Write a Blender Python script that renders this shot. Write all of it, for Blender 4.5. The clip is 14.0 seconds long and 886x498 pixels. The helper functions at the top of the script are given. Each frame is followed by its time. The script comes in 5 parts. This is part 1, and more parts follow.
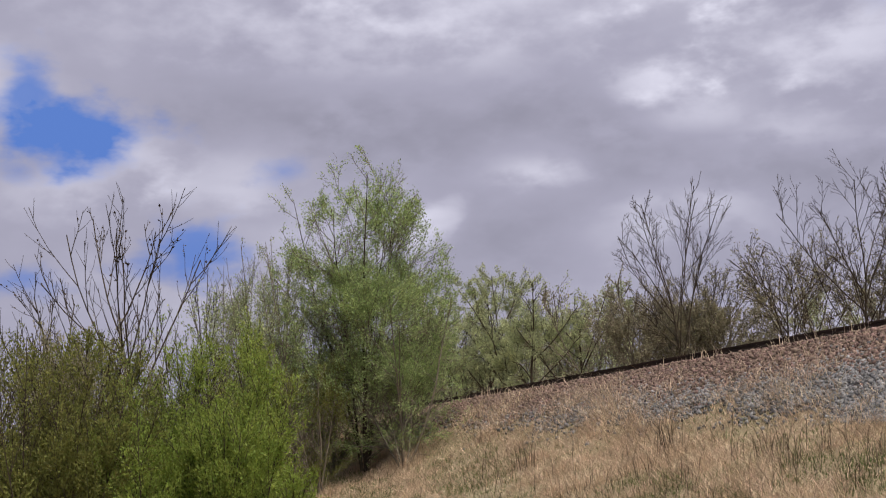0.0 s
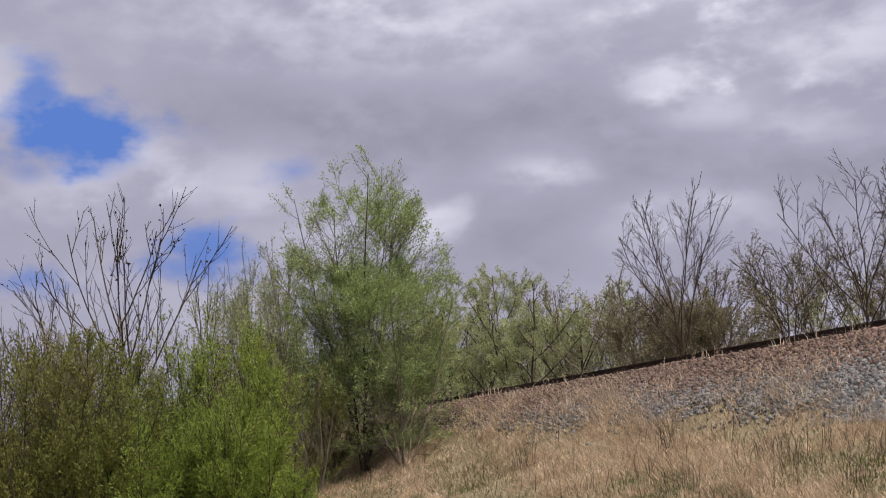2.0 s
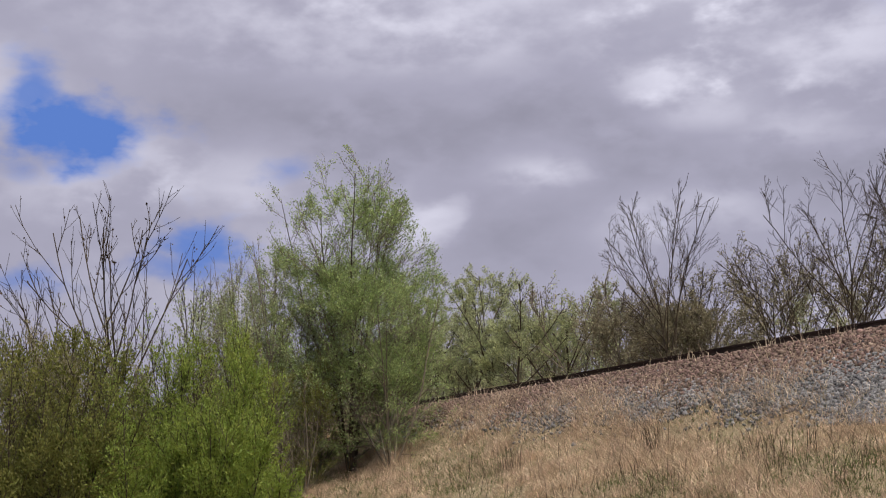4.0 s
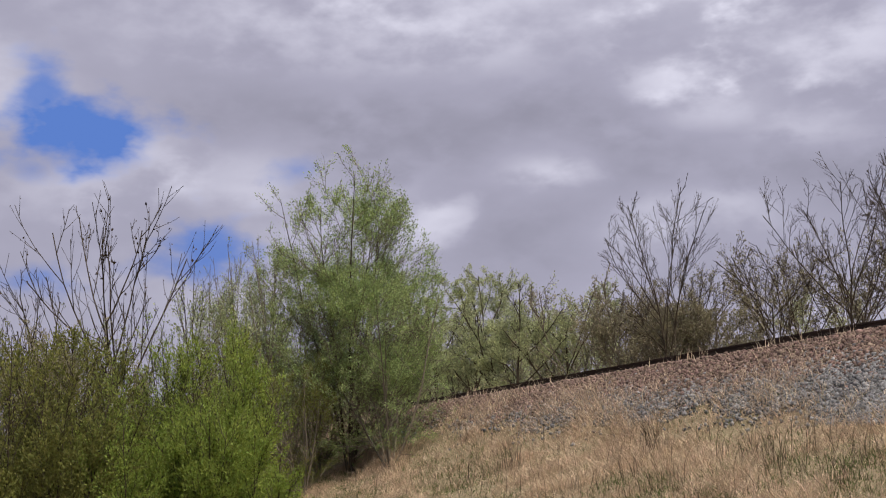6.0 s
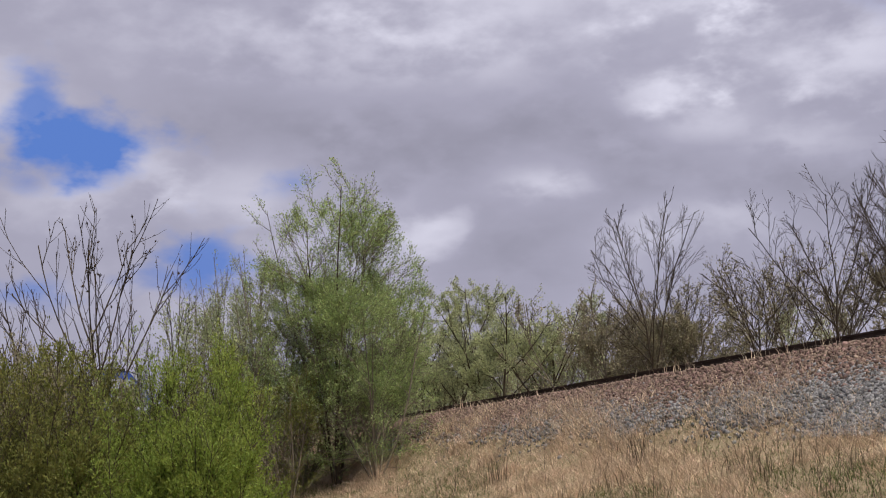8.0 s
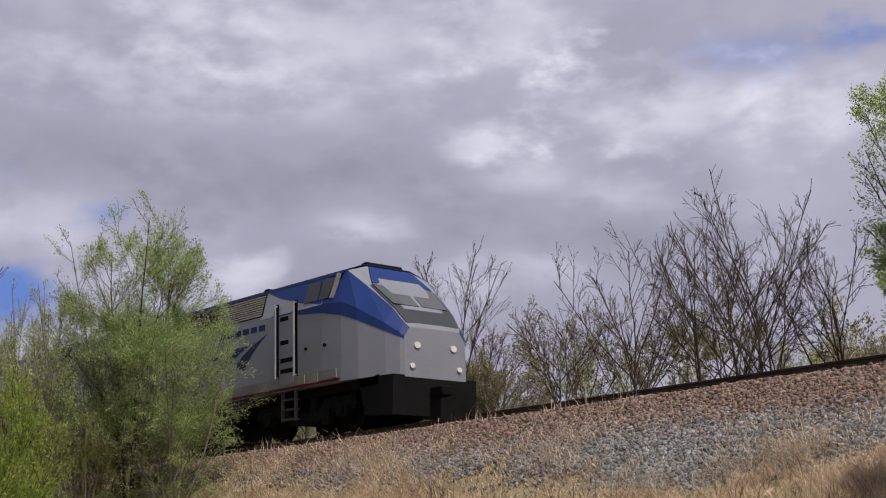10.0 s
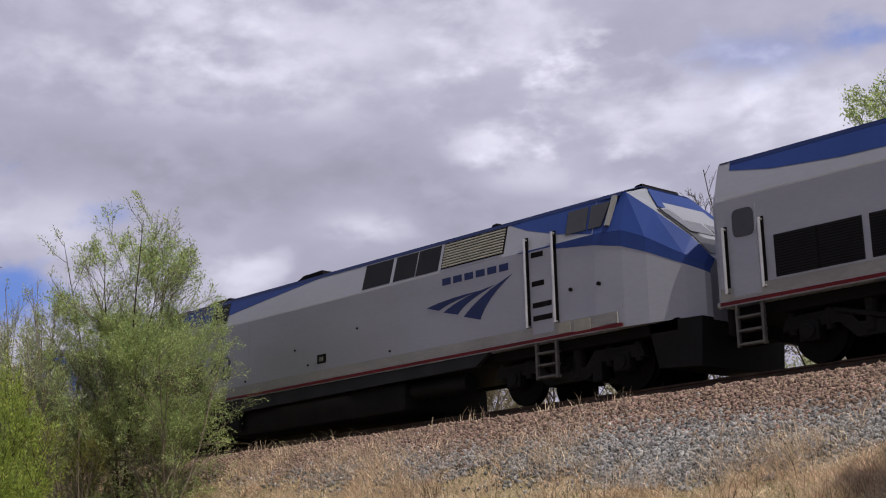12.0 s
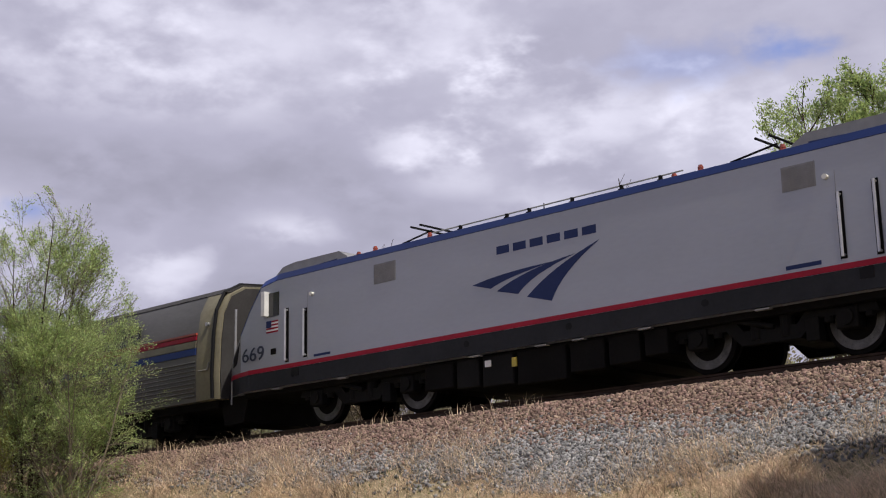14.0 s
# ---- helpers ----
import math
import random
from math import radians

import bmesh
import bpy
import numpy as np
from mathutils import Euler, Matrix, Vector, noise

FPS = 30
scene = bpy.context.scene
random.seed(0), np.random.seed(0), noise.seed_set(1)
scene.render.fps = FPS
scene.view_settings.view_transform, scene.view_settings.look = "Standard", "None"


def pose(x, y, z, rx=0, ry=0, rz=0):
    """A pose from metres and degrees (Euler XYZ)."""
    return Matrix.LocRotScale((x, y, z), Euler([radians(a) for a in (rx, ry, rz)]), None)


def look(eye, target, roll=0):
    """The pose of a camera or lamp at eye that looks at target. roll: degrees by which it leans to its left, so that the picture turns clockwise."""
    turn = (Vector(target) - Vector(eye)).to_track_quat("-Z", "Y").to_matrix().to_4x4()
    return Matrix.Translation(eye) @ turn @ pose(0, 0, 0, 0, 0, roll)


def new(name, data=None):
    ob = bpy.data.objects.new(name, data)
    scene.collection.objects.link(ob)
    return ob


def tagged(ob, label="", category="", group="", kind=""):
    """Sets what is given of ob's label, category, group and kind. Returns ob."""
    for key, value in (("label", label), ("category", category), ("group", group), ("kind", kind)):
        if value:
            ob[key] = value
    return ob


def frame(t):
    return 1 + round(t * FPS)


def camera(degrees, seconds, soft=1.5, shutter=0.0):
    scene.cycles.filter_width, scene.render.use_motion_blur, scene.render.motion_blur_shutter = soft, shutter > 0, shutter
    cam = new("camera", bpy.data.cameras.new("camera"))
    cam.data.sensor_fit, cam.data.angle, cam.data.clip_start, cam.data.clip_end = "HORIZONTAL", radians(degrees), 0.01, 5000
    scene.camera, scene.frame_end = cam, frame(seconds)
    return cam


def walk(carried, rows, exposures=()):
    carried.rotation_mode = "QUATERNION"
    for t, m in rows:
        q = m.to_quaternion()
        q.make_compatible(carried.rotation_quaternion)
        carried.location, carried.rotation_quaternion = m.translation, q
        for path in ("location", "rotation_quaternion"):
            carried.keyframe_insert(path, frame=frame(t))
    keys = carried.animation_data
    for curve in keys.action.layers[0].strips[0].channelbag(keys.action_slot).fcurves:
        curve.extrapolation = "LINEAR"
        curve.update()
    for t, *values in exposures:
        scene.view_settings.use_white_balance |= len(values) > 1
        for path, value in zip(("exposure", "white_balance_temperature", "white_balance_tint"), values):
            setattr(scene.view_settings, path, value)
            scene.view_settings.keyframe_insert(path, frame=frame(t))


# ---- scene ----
cam = camera(34.46, 14.0, soft=1.1)


def turn(yaw, pitch, roll):
    """The camera at its stand, turned: degrees to the right of the track's normal, up, and leaning."""
    a, b, c = radians(yaw), radians(pitch), radians(roll)
    fwd = Vector((math.sin(a) * math.cos(b), math.cos(a) * math.cos(b), math.sin(b)))
    right = Vector((math.cos(a), -math.sin(a), 0))
    up = right.cross(fwd)
    r2, u2 = right * math.cos(c) + up * math.sin(c), up * math.cos(c) - right * math.sin(c)
    m = Matrix((r2, u2, -fwd)).transposed().to_4x4()
    return Matrix.Translation((0, 0, 1.6)) @ m


walk(cam, [(t, turn(*r)) for t, *r in (
    (0.0, -56.505, 10.988, -2.57), (1.5, -56.500, 10.992, -2.59), (2.0, -56.535, 10.981, -2.55), (2.5, -56.654, 11.002, -2.54),
    (3.0, -56.034, 10.976, -2.416), (5.5, -55.978, 10.967, -2.373), (6.0, -55.970, 10.971, -2.362), (6.5, -55.952, 10.970, -2.340),
    (7.0, -55.911, 10.975, -2.367), (7.5, -55.791, 11.058, -2.48), (8.0, -55.401, 11.453, -2.48), (8.5, -54.880, 11.629, -2.374),
    (9.0, -52.679, 11.975, -2.037), (9.2, -50.992, 12.390, -1.833), (9.5, -49.0, 12.70, -1.72), (9.9, -47.7, 12.90, -1.62), (10.4, -47.29, 12.942, -1.59),
    (11.3, -47.29, 12.942, -1.59), (13.0, -47.29, 12.942, -1.59), (13.5, -46.729, 12.955, -1.465), (14.0, -43.809, 12.997, -1.176))],
     exposures=[(0.0, -0.12), (9.2, -0.14), (11.3, -0.14), (12.3, 0.08), (14.0, 0.12)])

# ---- light ----
SUN = Vector((0.53, -0.03, 0.84)).normalized()
world = bpy.data.worlds.new("sky")
scene.world = world
world.use_nodes = True
_bg = world.node_tree.nodes["Background"]
_sky = world.node_tree.nodes.new("ShaderNodeTexSky")
_sky.sky_type, _sky.sun_disc = "NISHITA", False
_sky.sun_elevation = math.asin(SUN.z)
_sky.sun_rotation = math.atan2(SUN.x, SUN.y)
world.node_tree.links.new(_sky.outputs[0], _bg.inputs[0])
_bg.inputs[1].default_value = 0.10
sun = new("sun", bpy.data.lights.new("sun", "SUN"))
sun.data.energy, sun.data.angle, sun.data.color = 4.4, radians(0.6), (1.0, 0.93, 0.82)
sun.matrix_world = look(SUN * 50, (0, 0, 0))


# ---- materials ----
def mat(name, col, col2=None, rough=0.7, metal=0.0, scale=3.0, fine=40.0, bump=0.15, dist=0.01, island=0.0, coat=0.0, stretch=(1, 1, 1), trans=0.0, spec=0.5):
    """A surface with broad stains and fine grain; island: how far the pieces of one mesh differ."""
    m = bpy.data.materials.new(name)
    m.use_nodes = True
    nt = m.node_tree
    bs = nt.nodes["Principled BSDF"]
    N, L = nt.nodes.new, nt.links.new
    tc = N("ShaderNodeTexCoord")
    mp = N("ShaderNodeMapping")
    mp.inputs["Scale"].default_value = stretch
    L(tc.outputs["Object"], mp.inputs[0])
    n1, n2 = N("ShaderNodeTexNoise"), N("ShaderNodeTexNoise")
    n1.inputs["Scale"].default_value, n1.inputs["Detail"].default_value = scale, 5
    n2.inputs["Scale"].default_value, n2.inputs["Detail"].default_value = fine, 3
    L(mp.outputs[0], n1.inputs["Vector"]), L(mp.outputs[0], n2.inputs["Vector"])
    col2 = col2 or tuple(c * 0.72 for c in col)
    add = N("ShaderNodeMath")
    add.operation = "MULTIPLY_ADD"
    L(n2.outputs["Fac"], add.inputs[0])
    add.inputs[1].default_value = 0.5
    L(n1.outputs["Fac"], add.inputs[2])
    rg = N("ShaderNodeMapRange")
    rg.inputs["From Min"].default_value, rg.inputs["From Max"].default_value = 0.5, 1.0
    L(add.outputs[0], rg.inputs["Value"])
    mx = N("ShaderNodeMix")
    mx.data_type = "RGBA"
    mx.inputs["A"].default_value, mx.inputs["B"].default_value = (*col, 1), (*col2, 1)
    L(rg.outputs[0], mx.inputs["Factor"])
    out = mx.outputs["Result"]
    if island:
        ge = N("ShaderNodeNewGeometry")
        hs = N("ShaderNodeHueSaturation")
        r2 = N("ShaderNodeMapRange")
        r2.inputs["To Min"].default_value, r2.inputs["To Max"].default_value = 1 - island, 1 + island
        L(ge.outputs["Random Per Island"], r2.inputs["Value"])
        L(r2.outputs[0], hs.inputs["Value"])
        r3 = N("ShaderNodeMapRange")
        r3.inputs["To Min"].default_value, r3.inputs["To Max"].default_value = 0.5 + island * 0.05, 0.5 - island * 0.05
        wv = N("ShaderNodeMath")
        wv.operation = "FRACT"
        ml = N("ShaderNodeMath")
        ml.operation = "MULTIPLY"
        ml.inputs[1].default_value = 37.7
        L(ge.outputs["Random Per Island"], ml.inputs[0]), L(ml.outputs[0], wv.inputs[0]), L(wv.outputs[0], r3.inputs["Value"])
        L(r3.outputs[0], hs.inputs["Hue"])
        L(out, hs.inputs["Color"])
        out = hs.outputs[0]
    L(out, bs.inputs["Base Color"])
    bs.inputs["Roughness"].default_value, bs.inputs["Metallic"].default_value = rough, metal
    bs.inputs["Coat Weight"].default_value = coat
    bs.inputs["Specular IOR Level"].default_value = spec
    if bump:
        bp = N("ShaderNodeBump")
        bp.inputs["Strength"].default_value, bp.inputs["Distance"].default_value = bump, dist
        L(n2.outputs["Fac"], bp.inputs["Height"])
        L(bp.outputs[0], bs.inputs["Normal"])
    if trans:
        tl, ms = N("ShaderNodeBsdfTranslucent"), N("ShaderNodeMixShader")
        L(out, tl.inputs["Color"])
        ms.inputs[0].default_value = trans
        L(bs.outputs[0], ms.inputs[1]), L(tl.outputs[0], ms.inputs[2])
        L(ms.outputs[0], nt.nodes["Material Output"].inputs["Surface"])
    return m


def sky_mat():
    """Broken cloud with blue gaps, glowing as the real sky does; placed by azimuth and height."""
    m = bpy.data.materials.new("cloud")
    m.use_nodes = True
    nt = m.node_tree
    nt.nodes.clear()
    N, L = nt.nodes.new, nt.links.new
    tc, nr = N("ShaderNodeTexCoord"), N("ShaderNodeVectorMath")
    nr.operation = "NORMALIZE"
    L(tc.outputs["Object"], nr.inputs[0])
    mp = N("ShaderNodeMapping")
    mp.inputs["Scale"].default_value = (1, 1, 1.9)
    L(nr.outputs[0], mp.inputs[0])

    def nz(scale, detail, rough, off):
        n, o = N("ShaderNodeTexNoise"), N("ShaderNodeVectorMath")
        o.operation = "ADD"
        o.inputs[1].default_value = (off, off * 0.7, off * 1.3)
        L(mp.outputs[0], o.inputs[0]), L(o.outputs[0], n.inputs["Vector"])
        n.inputs["Scale"].default_value, n.inputs["Detail"].default_value, n.inputs["Roughness"].default_value = scale, detail, rough
        return n.outputs["Fac"]

    def op(kind, a, b):
        q = N("ShaderNodeMath")
        q.operation = kind
        for i, v in enumerate((a, b)):
            if isinstance(v, (int, float)):
                q.inputs[i].default_value = v
            else:
                L(v, q.inputs[i])
        return q.outputs[0]

    warp = nz(24, 4, 0.52, 3.1)

    def blob(az, el, wide, tall):
        """1 in the middle, 0 from the edge on, with a ragged edge."""
        a, e = radians(az), radians(el)
        d = N("ShaderNodeVectorMath")
        d.operation = "SUBTRACT"
        d.inputs[1].default_value = (math.sin(a) * math.cos(e), math.cos(a) * math.cos(e), math.sin(e))
        L(nr.outputs[0], d.inputs[0])
        s = N("ShaderNodeVectorMath")
        s.operation = "MULTIPLY"
        s.inputs[1].default_value = (1 / radians(wide * 1.15), 1 / radians(wide * 1.15), 1 / radians(tall * 1.15))
        L(d.outputs[0], s.inputs[0])
        ln = N("ShaderNodeVectorMath")
        ln.operation = "LENGTH"
        L(s.outputs[0], ln.inputs[0])
        r = N("ShaderNodeMapRange")
        r.interpolation_type = "SMOOTHSTEP"
        r.inputs["From Min"].default_value, r.inputs["From Max"].default_value = 1.6, -0.1
        L(op("ADD", ln.outputs["Value"], op("MULTIPLY", op("SUBTRACT", warp, 0.5), 3.2)), r.inputs["Value"])
        return r.outputs[0]

    blue = None
    for b in BLUE_GAPS:
        v = op("MULTIPLY", blob(*b[:4]), b[4])
        blue = v if blue is None else op("MAXIMUM", blue, v)
    tone = op("ADD", op("MULTIPLY", op("SUBTRACT", nz(4.0, 4, 0.5, 0.4), 0.5), 0.45), op("MULTIPLY", op("SUBTRACT", nz(11, 5, 0.52, 7.7), 0.5), 0.30))
    for b in CLOUD_TONES:
        tone = op("ADD", tone, op("MULTIPLY", blob(*b[:4]), b[4] * 0.75))
    rp = N("ShaderNodeValToRGB")
    e = rp.color_ramp.elements
    e[0].position, e[0].color = 0.0, (0.25, 0.245, 0.315, 1)
    e[1].position, e[1].color = 1.0, (0.80, 0.79, 0.93, 1)
    k = e.new(0.5)
    k.color = (0.435, 0.425, 0.545, 1)
    L(op("ADD", tone, 0.5), rp.inputs[0])
    mx = N("ShaderNodeMix")
    mx.data_type = "RGBA"
    L(blue, mx.inputs["Factor"]), L(rp.outputs[0], mx.inputs["A"])
    mx.inputs["B"].default_value = (0.12, 0.24, 0.66, 1)
    em, ou = N("ShaderNodeEmission"), N("ShaderNodeOutputMaterial")
    L(mx.outputs["Result"], em.inputs[0]), L(em.outputs[0], ou.inputs[0])
    return m


# azimuth, height, half width, half height (degrees), weight
BLUE_GAPS = ((-71.4, 15.7, 2.4, 1.2, 1.25), (-73.1, 17.5, 1.0, 1.4, 0.9), (-70.0, 15.2, 0.9, 0.5, 0.6), (-66.2, 11.2, 1.4, 0.6, 0.9), (-68.1, 10.6, 1.4, 0.5, 0.7), (-73.3, 10.1, 1.4, 0.5, 0.8), (-62.9, 14.3, 0.8, 0.5, 0.55),
              (-73.4, 14.3, 0.7, 0.4, 0.5), (-66.3, 11.1, 1.4, 1.1, 0.9), (-36.0, 19.9, 2.7, 0.7, 0.3), (-32.1, 20.2, 1.4, 0.6, 0.6))
CLOUD_TONES = ((-60.0, 21.3, 8.0, 2.4, 0.18), (-52.0, 21.5, 6.0, 2.0, 0.16), (-58.0, 17.8, 7.0, 2.0, 0.12), (-40.0, 19.0, 8.0, 3.0, -0.16), (-68.0, 12.5, 6.0, 2.5, -0.12),
              (-74.7, 17.7, 1.4, 1.4, 0.25), (-68.8, 15.0, 1.4, 0.9, 0.4), (-73.4, 13.4, 2.5, 0.9, 0.3), (-70.8, 14.1, 1.6, 0.8, 0.25), (-65.8, 13.9, 2.5, 1.0, 0.2), (-60.6, 19.4, 3.4, 1.4, 0.15), (-70.3, 19.6, 4.5, 1.4, 0.05),
              (-68.1, 17.2, 3.4, 1.4, -0.05), (-48.2, 17.3, 1.7, 0.8, 0.3), (-45.8, 15.9, 1.6, 0.6, 0.28), (-41.9, 14.7, 1.6, 0.9, 0.25), (-51.9, 13.8, 1.4, 0.5, 0.3), (-53.5, 14.2, 2.0, 0.7, 0.1), (-56.9, 12.2, 1.4, 0.7, 0.25),
              (-45.0, 12.1, 2.7, 0.9, 0.3), (-49.5, 11.5, 2.0, 1.1, 0.18), (-62.2, 11.6, 2.7, 0.9, 0.15), (-42.0, 18.3, 3.6, 1.4, 0.3), (-56.5, 16.1, 5.5, 1.4, -0.22), (-51.8, 16.1, 2.0, 1.4, -0.12), (-47.7, 14.1, 3.6, 0.9, -0.22),
              (-41.2, 12.8, 3.6, 1.1, -0.35), (-53.2, 11.5, 2.7, 1.4, -0.18), (-58.9, 13.6, 2.3, 0.9, -0.1), (-39.2, 15.6, 1.8, 1.4, -0.1), (-64.2, 16.6, 3.0, 1.1, -0.12), (-59.9, 21.9, 2.0, 1.1, 0.3), (-46.2, 21.6, 2.5, 1.4, 0.35),
              (-38.2, 18.2, 3.9, 1.8, 0.4), (-47.1, 17.1, 1.6, 0.7, 0.28), (-57.0, 12.2, 1.1, 0.9, 0.3), (-33.0, 17.7, 2.5, 1.4, 0.35), (-58.4, 13.9, 1.4, 0.9, 0.15), (-52.4, 13.9, 1.8, 1.1, 0.2), (-44.6, 15.5, 2.0, 1.4, 0.15),
              (-64.4, 14.3, 2.5, 1.4, 0.2), (-63.9, 16.9, 3.9, 2.0, -0.1), (-58.2, 15.5, 2.7, 1.1, -0.15), (-36.2, 19.8, 3.0, 0.8, -0.15), (-36.8, 21.4, 4.5, 0.9, 0.05))

